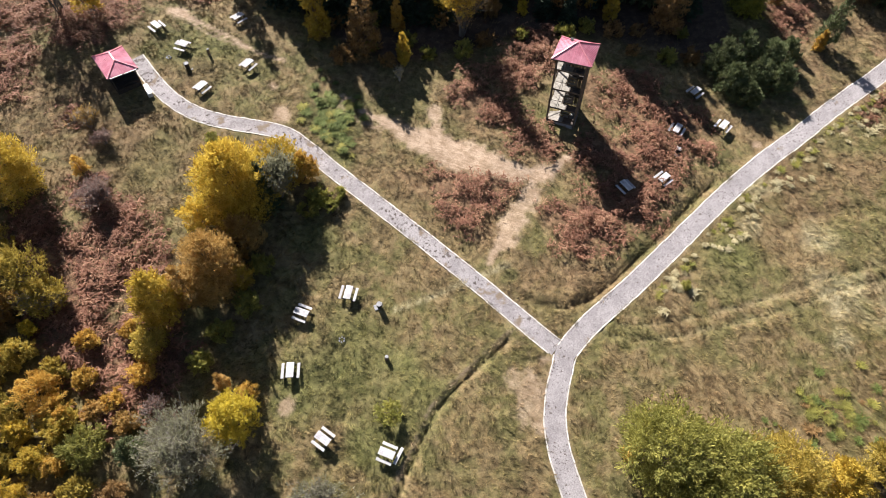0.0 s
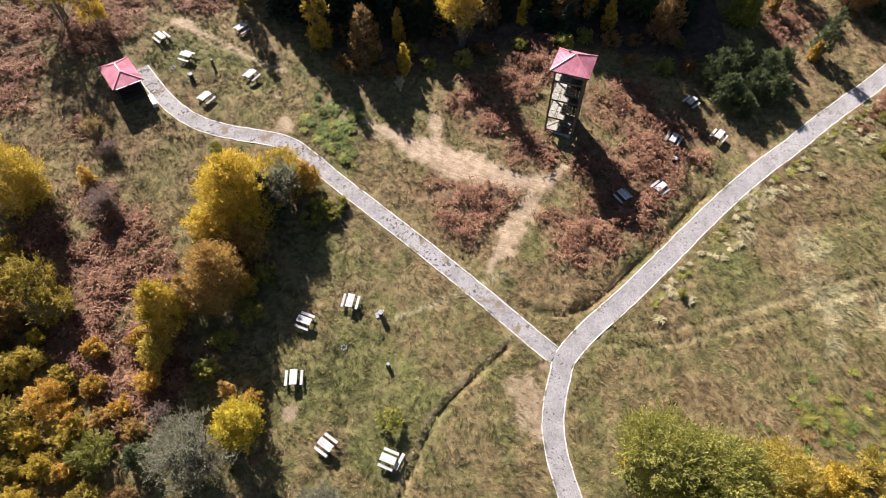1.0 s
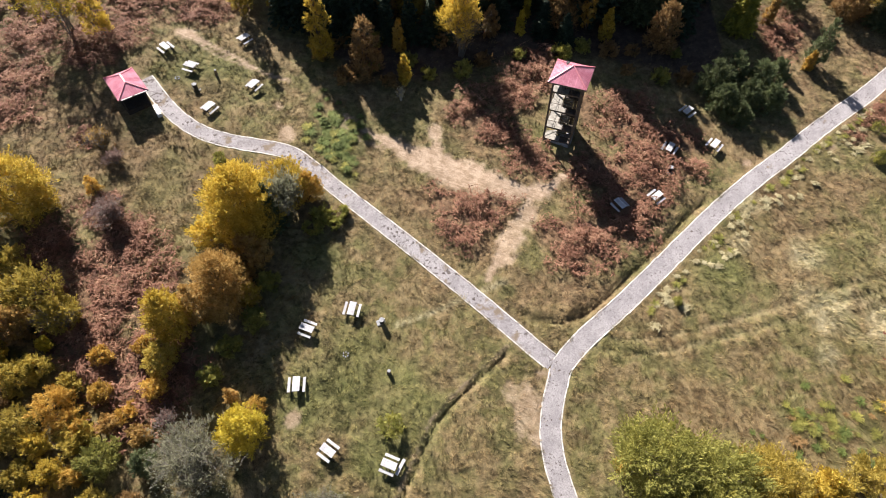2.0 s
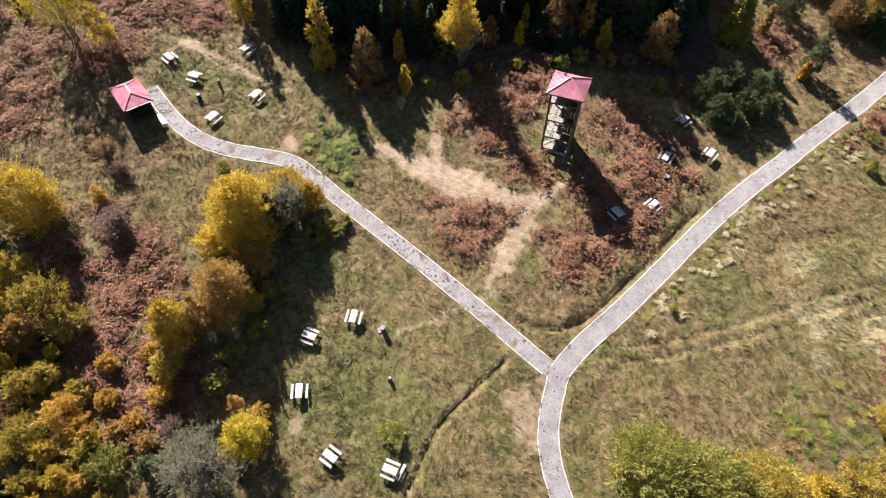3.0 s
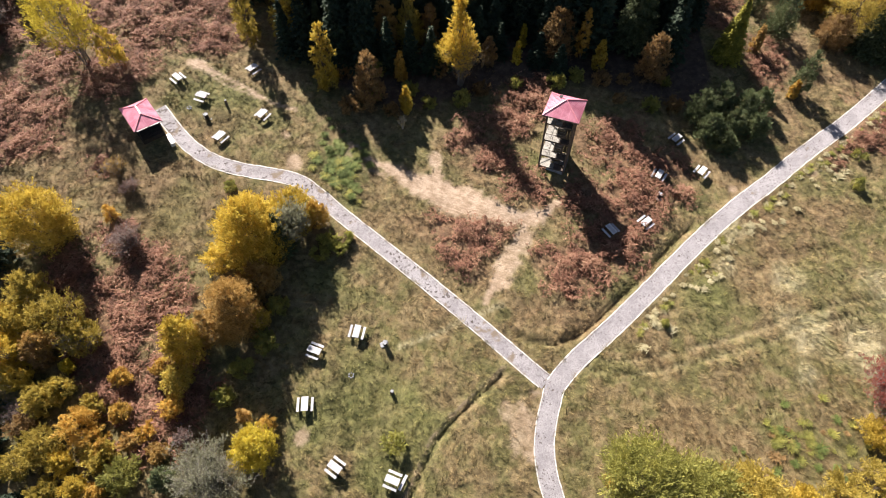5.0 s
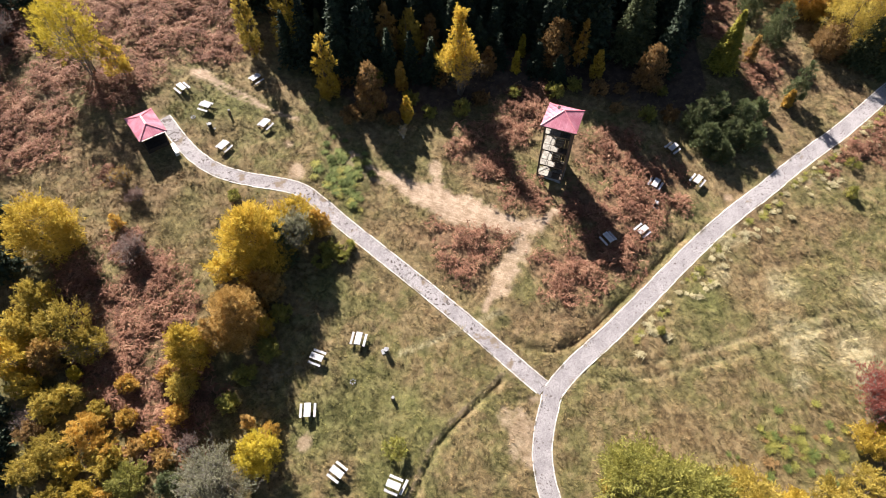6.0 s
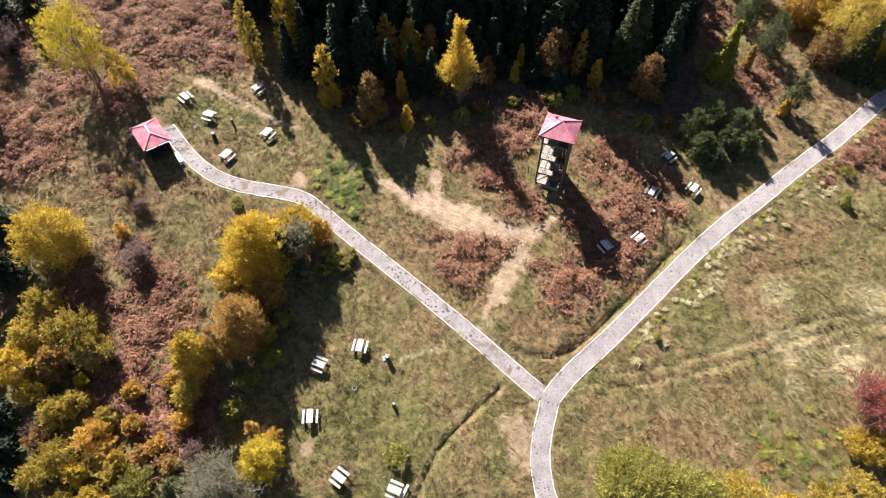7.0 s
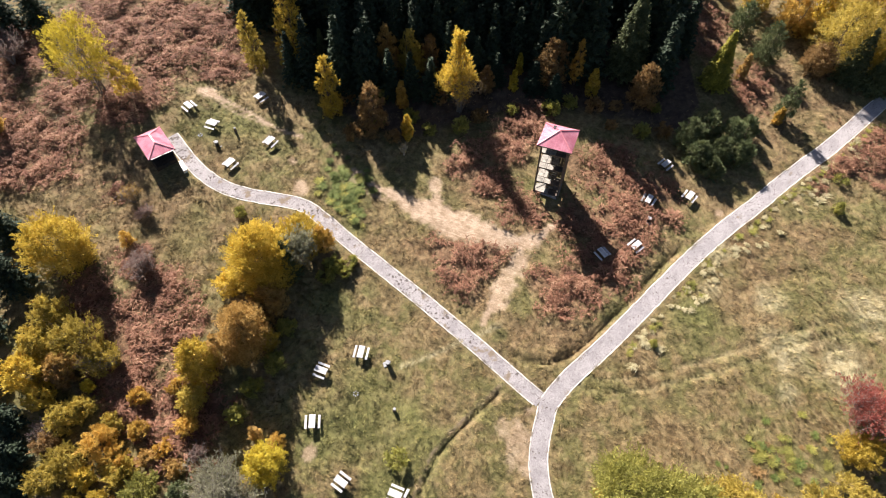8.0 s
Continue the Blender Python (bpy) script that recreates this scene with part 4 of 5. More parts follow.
# the wood's front
WOOD = [(2.2, 66.4, 12.6, 6.4, "cone", "yellow", "tall yellow birch with a pale bare lower crown"), (-15.5, 64.8, 9.6, 3.8, "egg", "yellow", "slender yellow birch at the wood's edge"),
        (-9.6, 62.3, 8.0, 4.6, "egg", "brown", "rounded olive-brown tree at the wood's edge"), (-4.9, 61.3, 4.2, 1.7, "egg", "yellow", "small yellow birch at the wood's edge"),
        (-5.8, 66.8, 4.6, 1.9, "egg", "orange", "small orange tree inside the wood"), (-7.9, 72.6, 8.0, 3.9, "egg", "gold", "golden-brown tree inside the wood"),
        (-4.6, 72.4, 7.6, 4.4, "egg", "olive", "shaded olive tree inside the wood"), (10.4, 70.5, 3.6, 1.3, "egg", "lemon", "small yellow tree inside the wood"),
        (11.5, 73.6, 3.6, 1.1, "egg", "lemon", "thin yellow-green sapling inside the wood"), (19.8, 72.2, 7.4, 2.1, "egg", "orange", "slender orange tree behind the tower"),
        (16.0, 71.8, 7.6, 5.6, "egg", "brown", "broad brown tree behind the tower"), (22.1, 70.2, 4.4, 2.2, "egg", "yellow", "small bright yellow birch at the wood's edge")]
WOOD += [(29.2, 68.4, 7.0, 4.8, "egg", "brown", "shaded dark brown tree at the wood's edge"), (-21.4, 73.6, 12.5, 5.4, "egg", "yellow", "tall yellow tree at the wood's corner"),
         (-27.0, 72.0, 9.5, 3.4, "egg", "olive", "thin pale olive tree at the wood's corner"), (-1.8, 73.2, 6.6, 3.4, "egg", "brown", "shaded brown tree inside the wood"), (6.4, 70.0, 4.4, 2.6, "egg", "brown", "low brown tree inside the wood")]
for k, (x, y, high, wide, shape, kind, label) in enumerate(WOOD):
    tree(x, y, high, wide, shape, kind, label, 100 + k, leaves=int(560 * wide + 120 * high), leaf=0.17, bark=mat_twig if shape == "cone" else mat_bark, bare=0.34 if shape == "cone" else 0.06, lobes=36, upright=0.8, stems=1)
plant("bush", twiggy(118, 7.0, 5.0, mat_twig, 1500, LEAF["gold"], 1600, 0.1), 2.5, 66.2, "pale bare twigs round a birch's foot", "bush")
plant("bush", twiggy(119, 1.9, 1.4, mat_birch, 200, LEAF["straw"], 200, 0.1), -5.3, 58.6, "small pale bare sapling at the wood's edge", "bush")

# above the east path
# the olive tree at (63.6, 74.8) is added to cast shade
EAST_WOOD = [(60.0, 76.8, 9.6, 8.6, "round", "olive", "broad yellow tree above the east path"), (55.2, 83.8, 8.0, 5.6, "round", "orange", "orange-yellow tree behind the pines"), (57.4, 82.6, 2.8, 3.4, "round", "orange", "low orange bush below taller trees"),
             (60.4, 85.4, 7.0, 4.2, "egg", "yellow", "slender yellow tree behind a broad one"), (67.2, 76.0, 7.0, 5.0, "round", "yellow", "yellow tree beside the east path"), (68.4, 83.6, 7.6, 5.4, "round", "yellow", "yellow tree deeper in the wood"),
             (45.4, 73.8, 4.2, 1.8, "egg", "gold", "thin golden sapling beside a spruce"), (48.6, 65.4, 2.6, 1.5, "egg", "orange", "small orange sapling beside a pine"), (64.2, 84.0, 8.4, 6.0, "round", "olive", "olive-yellow tree deeper in the wood"),
             (56.8, 75.2, 4.6, 5.0, "round", "brown", "brown half-bare tree below a yellow one"), (70.5, 72.0, 6.0, 4.8, "round", "olive", "olive tree beside the east path"), (51.0, 89.0, 8.0, 5.6, "round", "yellow", "yellow tree behind the bracken"), (63.6, 74.8, 7.0, 5.0, "round", "olive", "olive tree added between yellow ones to cast shade"), (66.6, 71.6, 4.6, 4.4, "round", "brown", "brown bushy tree beside the east path")]
for k, (x, y, high, wide, shape, kind, label) in enumerate(EAST_WOOD):
    tree(x, y, high, wide, shape, kind, label, 120 + k, leaves=int(700 * wide + 100 * high), leaf=0.17, bare=0.04, lobes=30, see=0.2 if kind == "olive" else 0.0, stems=2)
tree(-48.0, 66.6, 11.0, 8.4, "round", "lemon", "tall thinning yellow birch above the shelter", 130, leaves=9500, leaf=0.16, see=0.47, stems=9, bark=mat_twig, lobes=34, bare=0.3, upright=0.9)
tree(-43.4, 65.8, 6.4, 3.8, "egg", "yellow", "thin yellow birch above the shelter", 131, leaves=2200, leaf=0.16, see=0.36, stems=4, bark=mat_twig, bare=0.2, upright=0.8)
# the first three are added where only shade lies, to darken slope and path
for k, (x, y, high, wide) in enumerate([(61.4, 73.4, 9.0, 5.0), (64.8, 71.6, 8.0, 4.8), (68.4, 73.4, 7.0, 4.8), (72.0, 79.0, 9.0, 5.0), (27.6, 74.6, 13.5, 7.0)]):
    plant("pine_tree", conifer(140 + k, high, wide, LEAF["pine"], max(14, int(high * 3.4)), 15, spray=0.62), x, y, "dark green young pine with open feathery boughs", "pine", k * 40)
for k, (x, y, high, wide) in enumerate([(34.6, 61.4, 4.6, 4.4), (37.4, 62.4, 4.8, 4.6), (40.6, 61.6, 4.4, 4.4), (35.2, 58.4, 3.8, 4.0), (38.4, 59.0, 4.0, 4.2), (41.4, 58.8, 3.6, 3.8), (36.8, 56.4, 3.0, 3.6), (43.2, 62.8, 3.8, 3.6), (49.6, 77.2, 6.4, 5.0), (49.6, 66.2, 6.4, 3.4), (47.7, 83.4, 5.4, 4.4)]):
    tree(x, y, high, wide, "egg", "pine", "rounded dark green young pine above the east path", 240 + k, leaves=int(650 * wide), leaf=0.16, bare=0.04, lobes=26, name="pine_tree", cat="pine", upright=0.9)
plant("conifer", conifer(150, 9.2, 4.6, LEAF["lit"], 40, 15, spray=0.65), 41.0, 72.6, "green spruce lit yellow along one side", "conifer")
for k, (x, y, high, wide) in enumerate([(-17.6, 74.2, 6.2, 2.4), (-14.2, 71.2, 6.4, 3.2), (-9.3, 80.6, 8.6, 3.0), (32.7, 79.8, 10.4, 4.8)]):
    plant("conifer", conifer(154 + k, high, wide, LEAF["pine"], 30, 13, spray=0.7), x, y, "young green spruce at the wood's front", "conifer", k * 80)
SHRUBS = [leafy(310 + k, h, w, "round", LEAF[kind], mat_bark, leaves=700, leaf=0.2, bare=0.03, stems=2, lobes=12) for k, (h, w, kind) in enumerate([(1.8, 3.0, "brown"), (1.6, 2.8, "green")])]
SHRUB = [plant("shrub", m, x, y, "shaded shrub under the wood's front trees", "shrub", group="shrubs under the wood") for m, (x, y) in zip(SHRUBS, [(-12.4, 61.2), (2.6, 63.2)])]
rng = np.random.default_rng(23)
spots = [(-12.4, 61.2), (2.6, 63.2)]
for x, y in rng.uniform((-17, 59), (33, 68), (400, 2)):
    if y > np.interp(x, [-17, -8, 0, 12, 20, 33], [62.5, 59.5, 62.5, 67, 65, 61.5]) and min((x - a) ** 2 + (y - c) ** 2 for a, c in spots) > 3.2 ** 2 and len(spots) < 20:
        spots.append((x, y))
        copy_thing(SHRUB[len(spots) % 2], pose(x, y, gz(x, y) - 0.05, 0, 0, rng.uniform(0, 360)) @ Matrix.Scale(rng.uniform(0.6, 1.0), 4))

# the dark spruce wood behind; each stands as tall as the sunny glade before it allows
GLADE_X = [-60, -30, -24, -23, -18.8, -15.7, -11.2, -6.3, -3.1, -2.5, 4.7, 8.3, 12.3, 20, 24.7, 28.7, 30.5, 32.4, 35.7, 44, 46, 70]
GLADE_Y = [99, 97, 72, 69.1, 64.5, 61, 56.8, 53.7, 55.1, 59.1, 60.8, 63.3, 66.5, 63.7, 61.1, 55.8, 47.8, 50.9, 56, 58, 84, 84]
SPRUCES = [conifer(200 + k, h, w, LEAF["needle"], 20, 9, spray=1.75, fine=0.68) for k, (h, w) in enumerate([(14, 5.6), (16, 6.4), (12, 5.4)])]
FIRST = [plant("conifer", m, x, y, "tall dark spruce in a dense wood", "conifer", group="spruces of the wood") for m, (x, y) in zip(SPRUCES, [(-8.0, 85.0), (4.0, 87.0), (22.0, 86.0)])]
rng = np.random.default_rng(11)
taken = [(-8, 85), (4, 87), (22, 86), (27.6, 75.6), (-17.6, 74.2), (-9.3, 80.6), (32.7, 79.8)] + [w[:2] for w in WOOD] + [w[:2] for w in EAST_WOOD]
made = 0
for x, y in sorted(rng.uniform((-32, 66), (37, 112), (4600, 2)).tolist(), key=lambda p: p[1]):
    edge = 69.0 + 1.5 * math.sin(x * 0.21) + (12 if x < -22 else 0) + (8 if x > 33 else 2 if x > 18 else 0)
    if y < edge or math.hypot(x - 24.5, y - 80) < 4.5 or (22 < x < 32 and y < 77) or min((x - a) ** 2 + (y - c) ** 2 for a, c in taken) < (2.4 if y < 80 else 3.0 if y < 92 else 4.4) ** 2:
        continue
    tall = 21.0
    while tall > 4 and y - 1.27 * tall + 1.6 < np.interp(x + 0.66 * tall, GLADE_X, GLADE_Y):
        tall -= 0.5
    if tall <= 4.5:
        continue
    taken.append((x, y))
    tall *= rng.uniform(0.86, 1.0)
    up = tall / (14, 16, 12)[made % 3]
    s = min(1.1, max(0.6, up))
    copy_thing(FIRST[made % 3], pose(x, y, gz(x, y) - 0.1, 0, 0, rng.uniform(0, 360)) @ Matrix.Diagonal((s, s, up, 1)))
    made += 1
    if made > 320:
        break


# ---- picnic tables ----
def picnic_table(place, label):
    ob = thing("picnic_table", label, "picnic table", "picnic tables in the meadow", place=place)
    top = part("tabletop", box(1.36, 0.68, 0.03, (0, 0, 0.70)), mat_frame, ob, "dark steel carrier under the boards")
    for k in range(4):
        part("plank", box(1.48, 0.172, 0.045, (0, (k - 1.5) * 0.18, 0.74), None, 0.008), mat_top, top)
    for s in (-1, 1):
        seat = part("bench_seat", box(1.48, 0.27, 0.05, (0, s * 0.74, 0.45), None, 0.008), mat_top, ob)
        for e in (-0.62, 0.62):
            part("leg", beam((e, s * 0.62, -0.12), (e, s * 0.3, 0.69), 0.06), mat_frame, ob, "dark steel leg")
    for e in (-0.62, 0.62):
        part("bearer", beam((e, -0.8, 0.40), (e, 0.8, 0.40), 0.06), mat_frame, ob, "dark steel bearer")
        part("top_bearer", beam((e, -0.4, 0.66), (e, 0.4, 0.66), 0.05), mat_frame, ob)
    return ob


def resting(x, y, turn, half=0.7):
    """A pose that lies on the slope at this place, halfway levelled."""
    dx, dy = (slope(x + 1, y) - slope(x - 1, y)) / 2 * 0.6, (slope(x, y + 1) - slope(x, y - 1)) / 2 * 0.6
    nrm = Vector((-dx, -dy, 1)).normalized()
    q = Vector((0, 0, 1)).rotation_difference(nrm).to_matrix().to_4x4()
    return Matrix.Translation((x, y, float(slope(x, y)) + 0.02)) @ q @ pose(0, 0, 0, 0, 0, turn)


TABLE = picnic_table(resting(*TABLES[0]), "white-topped picnic table with two benches on the grass")
for row in TABLES[1:]:
    copy_thing(TABLE, resting(*row))
bench = thing("bench", "white backless bench pushed against a picnic table", "bench", place=resting(-4.02, 16.13, 63))
part("bench_seat", box(1.6, 0.3, 0.05, (0, 0, 0.45), None, 0.008), mat_top, bench)
for e in (-0.6, 0.6):
    part("leg", box(0.06, 0.28, 0.56, (e, 0, 0.16)), mat_frame, bench, "dark steel leg")


# ---- ribbed hipped roofs ----
def slab(p, nrm, lift, thick):
    """A flat plate over the corners p."""
    bm = bmesh.new()
    vs, lo = [bm.verts.new(q + nrm * lift) for q in p], [bm.verts.new(q + nrm * (lift - thick)) for q in p]
    k = len(p)
    bm.faces.new(vs), bm.faces.new(lo[::-1])
    for i in range(k):
        bm.faces.new((vs[i], lo[i], lo[(i + 1) % k], vs[(i + 1) % k]))
    bmesh.ops.recalc_face_normals(bm, faces=bm.faces)
    return bm


def roof_face(ob, a, b, c, d):
    """A sheet-metal roof face with standing ribs; a, b lie at the eaves, c, d at the top (c may equal d)."""
    a, b, c, d = [Vector(p) for p in (a, b, c, d)]
    nrm = (b - a).cross(d - a).normalized()
    sheet = part("roof_sheet", slab([a, b, c, d] if (c - d).length > 0.05 else [a, b, c], nrm, 0, 0.04), mat_roof, ob, "ribbed red sheet-metal face")
    along = (b - a).normalized()
    up = nrm.cross(along)
    wide, rise = (b - a).length, (c - a).dot(up)
    c0, d0 = (c - a).dot(along), (d - a).dot(along)
    ribs = int(wide / 0.26)
    for i in range(1, ribs):
        s = wide * i / ribs
        top = rise * (min(1, s / d0) if s < d0 else 1 if s <= c0 else (wide - s) / (wide - c0))
        if top > 0.25:
            p, w = a + along * s, 0.045
            part("rib", slab([p - along * w, p + along * w, p + along * w * 0.6 + up * (top - 0.06), p - along * w * 0.6 + up * (top - 0.06)], nrm, 0.028, 0.03), mat_roof, sheet)


def hip_roof(ob, lx, ly, ridge, z, rise):
    part("ceiling_boards", box(lx - 0.1, ly - 0.1, 0.06, (0, 0, z - 0.08)), mat_dark_wood, ob, "dark boarded eaves")
    c = [Vector((-lx / 2, -ly / 2, z)), Vector((lx / 2, -ly / 2, z)), Vector((lx / 2, ly / 2, z)), Vector((-lx / 2, ly / 2, z))]
    r1, r2 = Vector((-ridge / 2, 0, z + rise)), Vector((ridge / 2, 0, z + rise))
    for a, b, p, q in ((c[0], c[1], r2, r1), (c[1], c[2], r2, r2), (c[2], c[3], r1, r2), (c[3], c[0], r1, r1)):
        roof_face(ob, a, b, p, q)
    for a, b in ((c[0], r1), (c[1], r2), (c[2], r2), (c[3], r1), (r1, r2)):
        if (a - b).length > 0.05:
            part("ridge_cap", beam(a + Vector((0, 0, 0.05)), b + Vector((0, 0, 0.05)), 0.14, 0.05), mat_cap, ob, "paler red ridge cap")
    for k in range(4):
        part("fascia", beam(c[k] - Vector((0, 0, 0.08)), c[(k + 1) % 4] - Vector((0, 0, 0.08)), 0.05, 0.14), mat_dark_wood, ob)


# ---- lookout tower ----
tz = float(slope(*TOWER))
tower = thing("lookout_tower", "open wooden lookout tower with a red ribbed roof", "tower", place=pose(*TOWER, tz, 0, 0, -21))
HALF, EAVE = 1.62, 8.6
for sx in (-1, 1):
    for sy in (-1, 1):
        part("post", beam((sx * HALF, sy * HALF, -0.9), (sx * HALF, sy * HALF, EAVE), 0.2), mat_dark_wood, tower, "dark-stained corner post")
part("base_pad", box(3.4, 3.4, 1.0, (0, 0, -0.55), None, 0.06), mat_stone, tower, "grey concrete base")
FLOORS = (0.15, 2.0, 4.55, 7.1)
for k, z in enumerate(FLOORS):
    floor = part("platform", box(3.3, 0.12, 0.14, (0, -0.7, z - 0.1)), mat_dark_wood, tower, "dark joist under the boards")
    part("joist", box(0.12, 3.3, 0.14, (-0.3, 0, z - 0.12)), mat_dark_wood, floor)
    # pale boards paint the sunlit part of each floor, dark ones the shaded part
    for i in range(14):
        y = -1.56 + i * 0.24
        part("floor_board", box(1.25, 0.225, 0.04, (-1.0, y, z)), mat_board, floor, "pale floor board coloured as sunlit")
        if y < -0.75:
            part("landing_board", box(0.62, 0.225, 0.04, (-0.06, y, z)), mat_board, floor, "pale floor board coloured as sunlit")
            part("landing_board", box(1.35, 0.225, 0.04, (0.94, y, z)), mat_dark_wood, floor)
        if y > 1.0:
            part("landing_board", box(1.97, 0.225, 0.04, (0.62, y, z)), mat_dark_wood, floor)
    for sx, sy, ex, ey in ((-1, -1, 1, -1), (1, -1, 1, 1), (1, 1, -1, 1), (-1, 1, -1, -1)):
        if z > 1:
            part("rail", beam((sx * HALF, sy * HALF, z + 0.95), (ex * HALF, ey * HALF, z + 0.95), 0.05), mat_dark_wood, floor)
            for e in (1 / 3, 2 / 3):
                x, y = HALF * (sx + (ex - sx) * e), HALF * (sy + (ey - sy) * e)
                part("baluster", beam((x, y, z), (x, y, z + 0.95), 0.045), mat_dark_wood, floor)
        part("rim_joist", beam((sx * HALF, sy * HALF, z - 0.1), (ex * HALF, ey * HALF, z - 0.1), 0.09, 0.2), mat_dark_wood, floor)
for z0, z1 in ((0.15, 2.0), (2.0, 4.55), (4.55, 7.1)):
    stair = part("stair", beam((0.78, -0.7, z0), (0.78, 1.05, z1), 0.06, 0.2), mat_dark_wood, tower)
    part("stringer", beam((-0.16, -0.7, z0), (-0.16, 1.05, z1), 0.06, 0.2), mat_dark_wood, stair)
    for e in (-0.16, 0.78):
        part("handrail", beam((e, -0.7, z0 + 0.9), (e, 1.05, z1 + 0.9), 0.05), mat_dark_wood, stair)
        part("handrail_post", beam((e, -0.66, z0), (e, -0.66, z0 + 0.95), 0.06), mat_dark_wood, stair)
    for i in range(1, 9):
        part("step", box(0.88, 0.2, 0.04, (0.31, -0.7 + 1.75 * i / 9, z0 + (z1 - z0) * i / 9)), mat_board, stair, "pale stair tread coloured as sunlit")
    for i in range(8):
        part("side_board", box(0.04, 0.36, z1 - z0 - 0.3, (HALF + 0.02, -1.36 + i * 0.39, (z0 + z1) / 2)), mat_dark_wood, tower, "dark cladding board")
    for i in range(5):
        part("back_board", box(0.36, 0.04, z1 - z0 - 0.3, (1.36 - i * 0.39, HALF + 0.02, (z0 + z1) / 2)), mat_dark_wood, tower, "dark cladding board")
for s in (-1, 1):
    part("brace", beam((s * HALF, -HALF, 0.1), (s * HALF, HALF, 1.9), 0.08), mat_dark_wood, tower)
hip_roof(tower, 4.35, 4.45, 0.02, EAVE, 1.15)
vent = part("roof_vent", box(0.3, 0.3, 0.34, (-0.75, 0.75, EAVE + 0.72), None, 0.03), mat_white, tower, "small white roof vent")
part("vent_cap", box(0.4, 0.4, 0.04, (-0.75, 0.75, EAVE + 0.91)), mat_frame, vent)

# ---- shelter at the end of the west path ----
hz = float(slope(*GAZEBO))
hut = thing("picnic_shelter", "open picnic shelter with a red hipped metal roof", "shelter", place=pose(*GAZEBO, hz, 0, 0, -52.5))
LX, LY, HE = 4.5, 2.7, 2.05
part("plinth", box(LX + 0.1, LY + 0.1, 1.3, (0, 0, -0.56), None, 0.04), mat_shade_wood, hut, "boarded plinth coloured dark for shade")
part("floor_deck", box(LX + 0.2, LY + 0.2, 0.08, (0, 0, 0.13), None, 0.02), mat_shade_wood, hut, "boarded floor coloured dark for shade")
for sx in (-1, 0, 1):
    for sy in (-1, 1):
        part("post", beam((sx * LX / 2, sy * LY / 2, 0.1), (sx * LX / 2, sy * LY / 2, HE), 0.16), mat_shade_wood, hut, "wooden post coloured dark for shade")
for sx, sy, ex, ey in ((-1, -1, 1, -1), (1, -1, 1, 1), (-1, 1, -1, -1)):
    a, e = Vector((sx * LX / 2, sy * LY / 2, 0)), Vector((ex * LX / 2, ey * LY / 2, 0))
    rail = part("railing", beam(a + Vector((0, 0, 1.0)), e + Vector((0, 0, 1.0)), 0.1, 0.05), mat_shade_wood, hut, "wooden railing coloured dark for shade")
    part("low_rail", beam(a + Vector((0, 0, 0.4)), e + Vector((0, 0, 0.4)), 0.06), mat_shade_wood, rail)
# unseen end wall, added to block the sun and darken the inside
for i in range(8):
    part("wall_board", box(0.04, 0.3, 1.8, (-LX / 2, -1.12 + i * 0.32, 1.04)), mat_shade_wood, hut, "added end-wall board that keeps the sun out")
for a, e in (((2.76, -1.45, HE - 0.03), (2.76, -0.1, HE - 0.03)), ((2.76, 0.1, HE - 0.03), (2.76, 1.6, HE - 0.03))):
    part("gutter", beam(a, e, 0.1, 0.08), mat_white, hut, "white eaves gutter")
hip_roof(hut, 5.4, 3.5, 1.8, HE, 0.8)


ramp = thing("entry_ramp", "short whitewashed ramp edge beside the shelter", "ramp", place=pose(-34.6, 55.2, float(slope(-34.6, 55.2)), 0, 0, -58))
part("slab", box(2.2, 0.55, 0.5, (0, 0, 0.0), None, 0.03), mat_white, ramp)


# ---- small things in the grass ----
def litter_bin(x, y, turn):
    ob = thing("litter_bin", "dark metal drum bin beside a pale concrete pad", "bin", "litter bins", place=resting(x, y, turn))
    drum = part("drum", tube((0, 0, 0.12), (0, 0, 0.8), 0.24, 0.26, 14), mat_frame, ob)
    part("rim", tube((0, 0, 0.8), (0, 0, 0.84), 0.275, 0.275, 14), mat_stone, drum, "grey rim")
    part("pole", beam((0.3, 0, -0.2), (0.3, 0, 0.95), 0.07), mat_white, ob, "white support pole")
    part("pad", box(0.6, 0.6, 0.12, (-0.25, 0.1, 0.0), None, 0.03), mat_stone, ob, "grey concrete pad")


def stump(x, y, high, r, label):
    ob = thing("tree_stump", label, "stump", place=resting(x, y, 0))
    part("bole", tube((0, 0, -0.2), (0.05, 0.02, high), r * 1.15, r, 10), mat_bark, ob)
    part("cut_face", tube((0.05, 0.02, high), (0.051, 0.02, high + 0.02), r * 0.9, r * 0.88, 10), mat_stone, ob, "grey weathered sawn face")


def fire_ring(x, y, seed, mat, label):
    ob = thing("fire_ring", label, "fire ring", place=resting(x, y, seed * 30))
    r = random.Random(seed)
    for i in range(6):
        a = i * 1.05
        bm = bmesh.new()
        bmesh.ops.create_icosphere(bm, subdivisions=1, radius=0.1)
        for v in bm.verts:
            v.co *= r.uniform(0.75, 1.2)
        bmesh.ops.scale(bm, vec=(1.2, 0.9, 0.6), verts=bm.verts)
        bmesh.ops.translate(bm, vec=(0.26 * math.cos(a), 0.26 * math.sin(a), 0.04), verts=bm.verts)
        part("stone", bm, mat if i % 2 else mat_stone, ob)


for x, y, turn in ((-6.37, 29.9, 20), (-30.7, 58.8, 200), (27.3, 49.1, 120)):
    litter_bin(x, y, turn)
stump(-5.48, 24.85, 0.5, 0.19, "short dark stump with a pale sawn top")
stump(-28.62, 61.1, 0.9, 0.16, "dark charred stump in the grass")
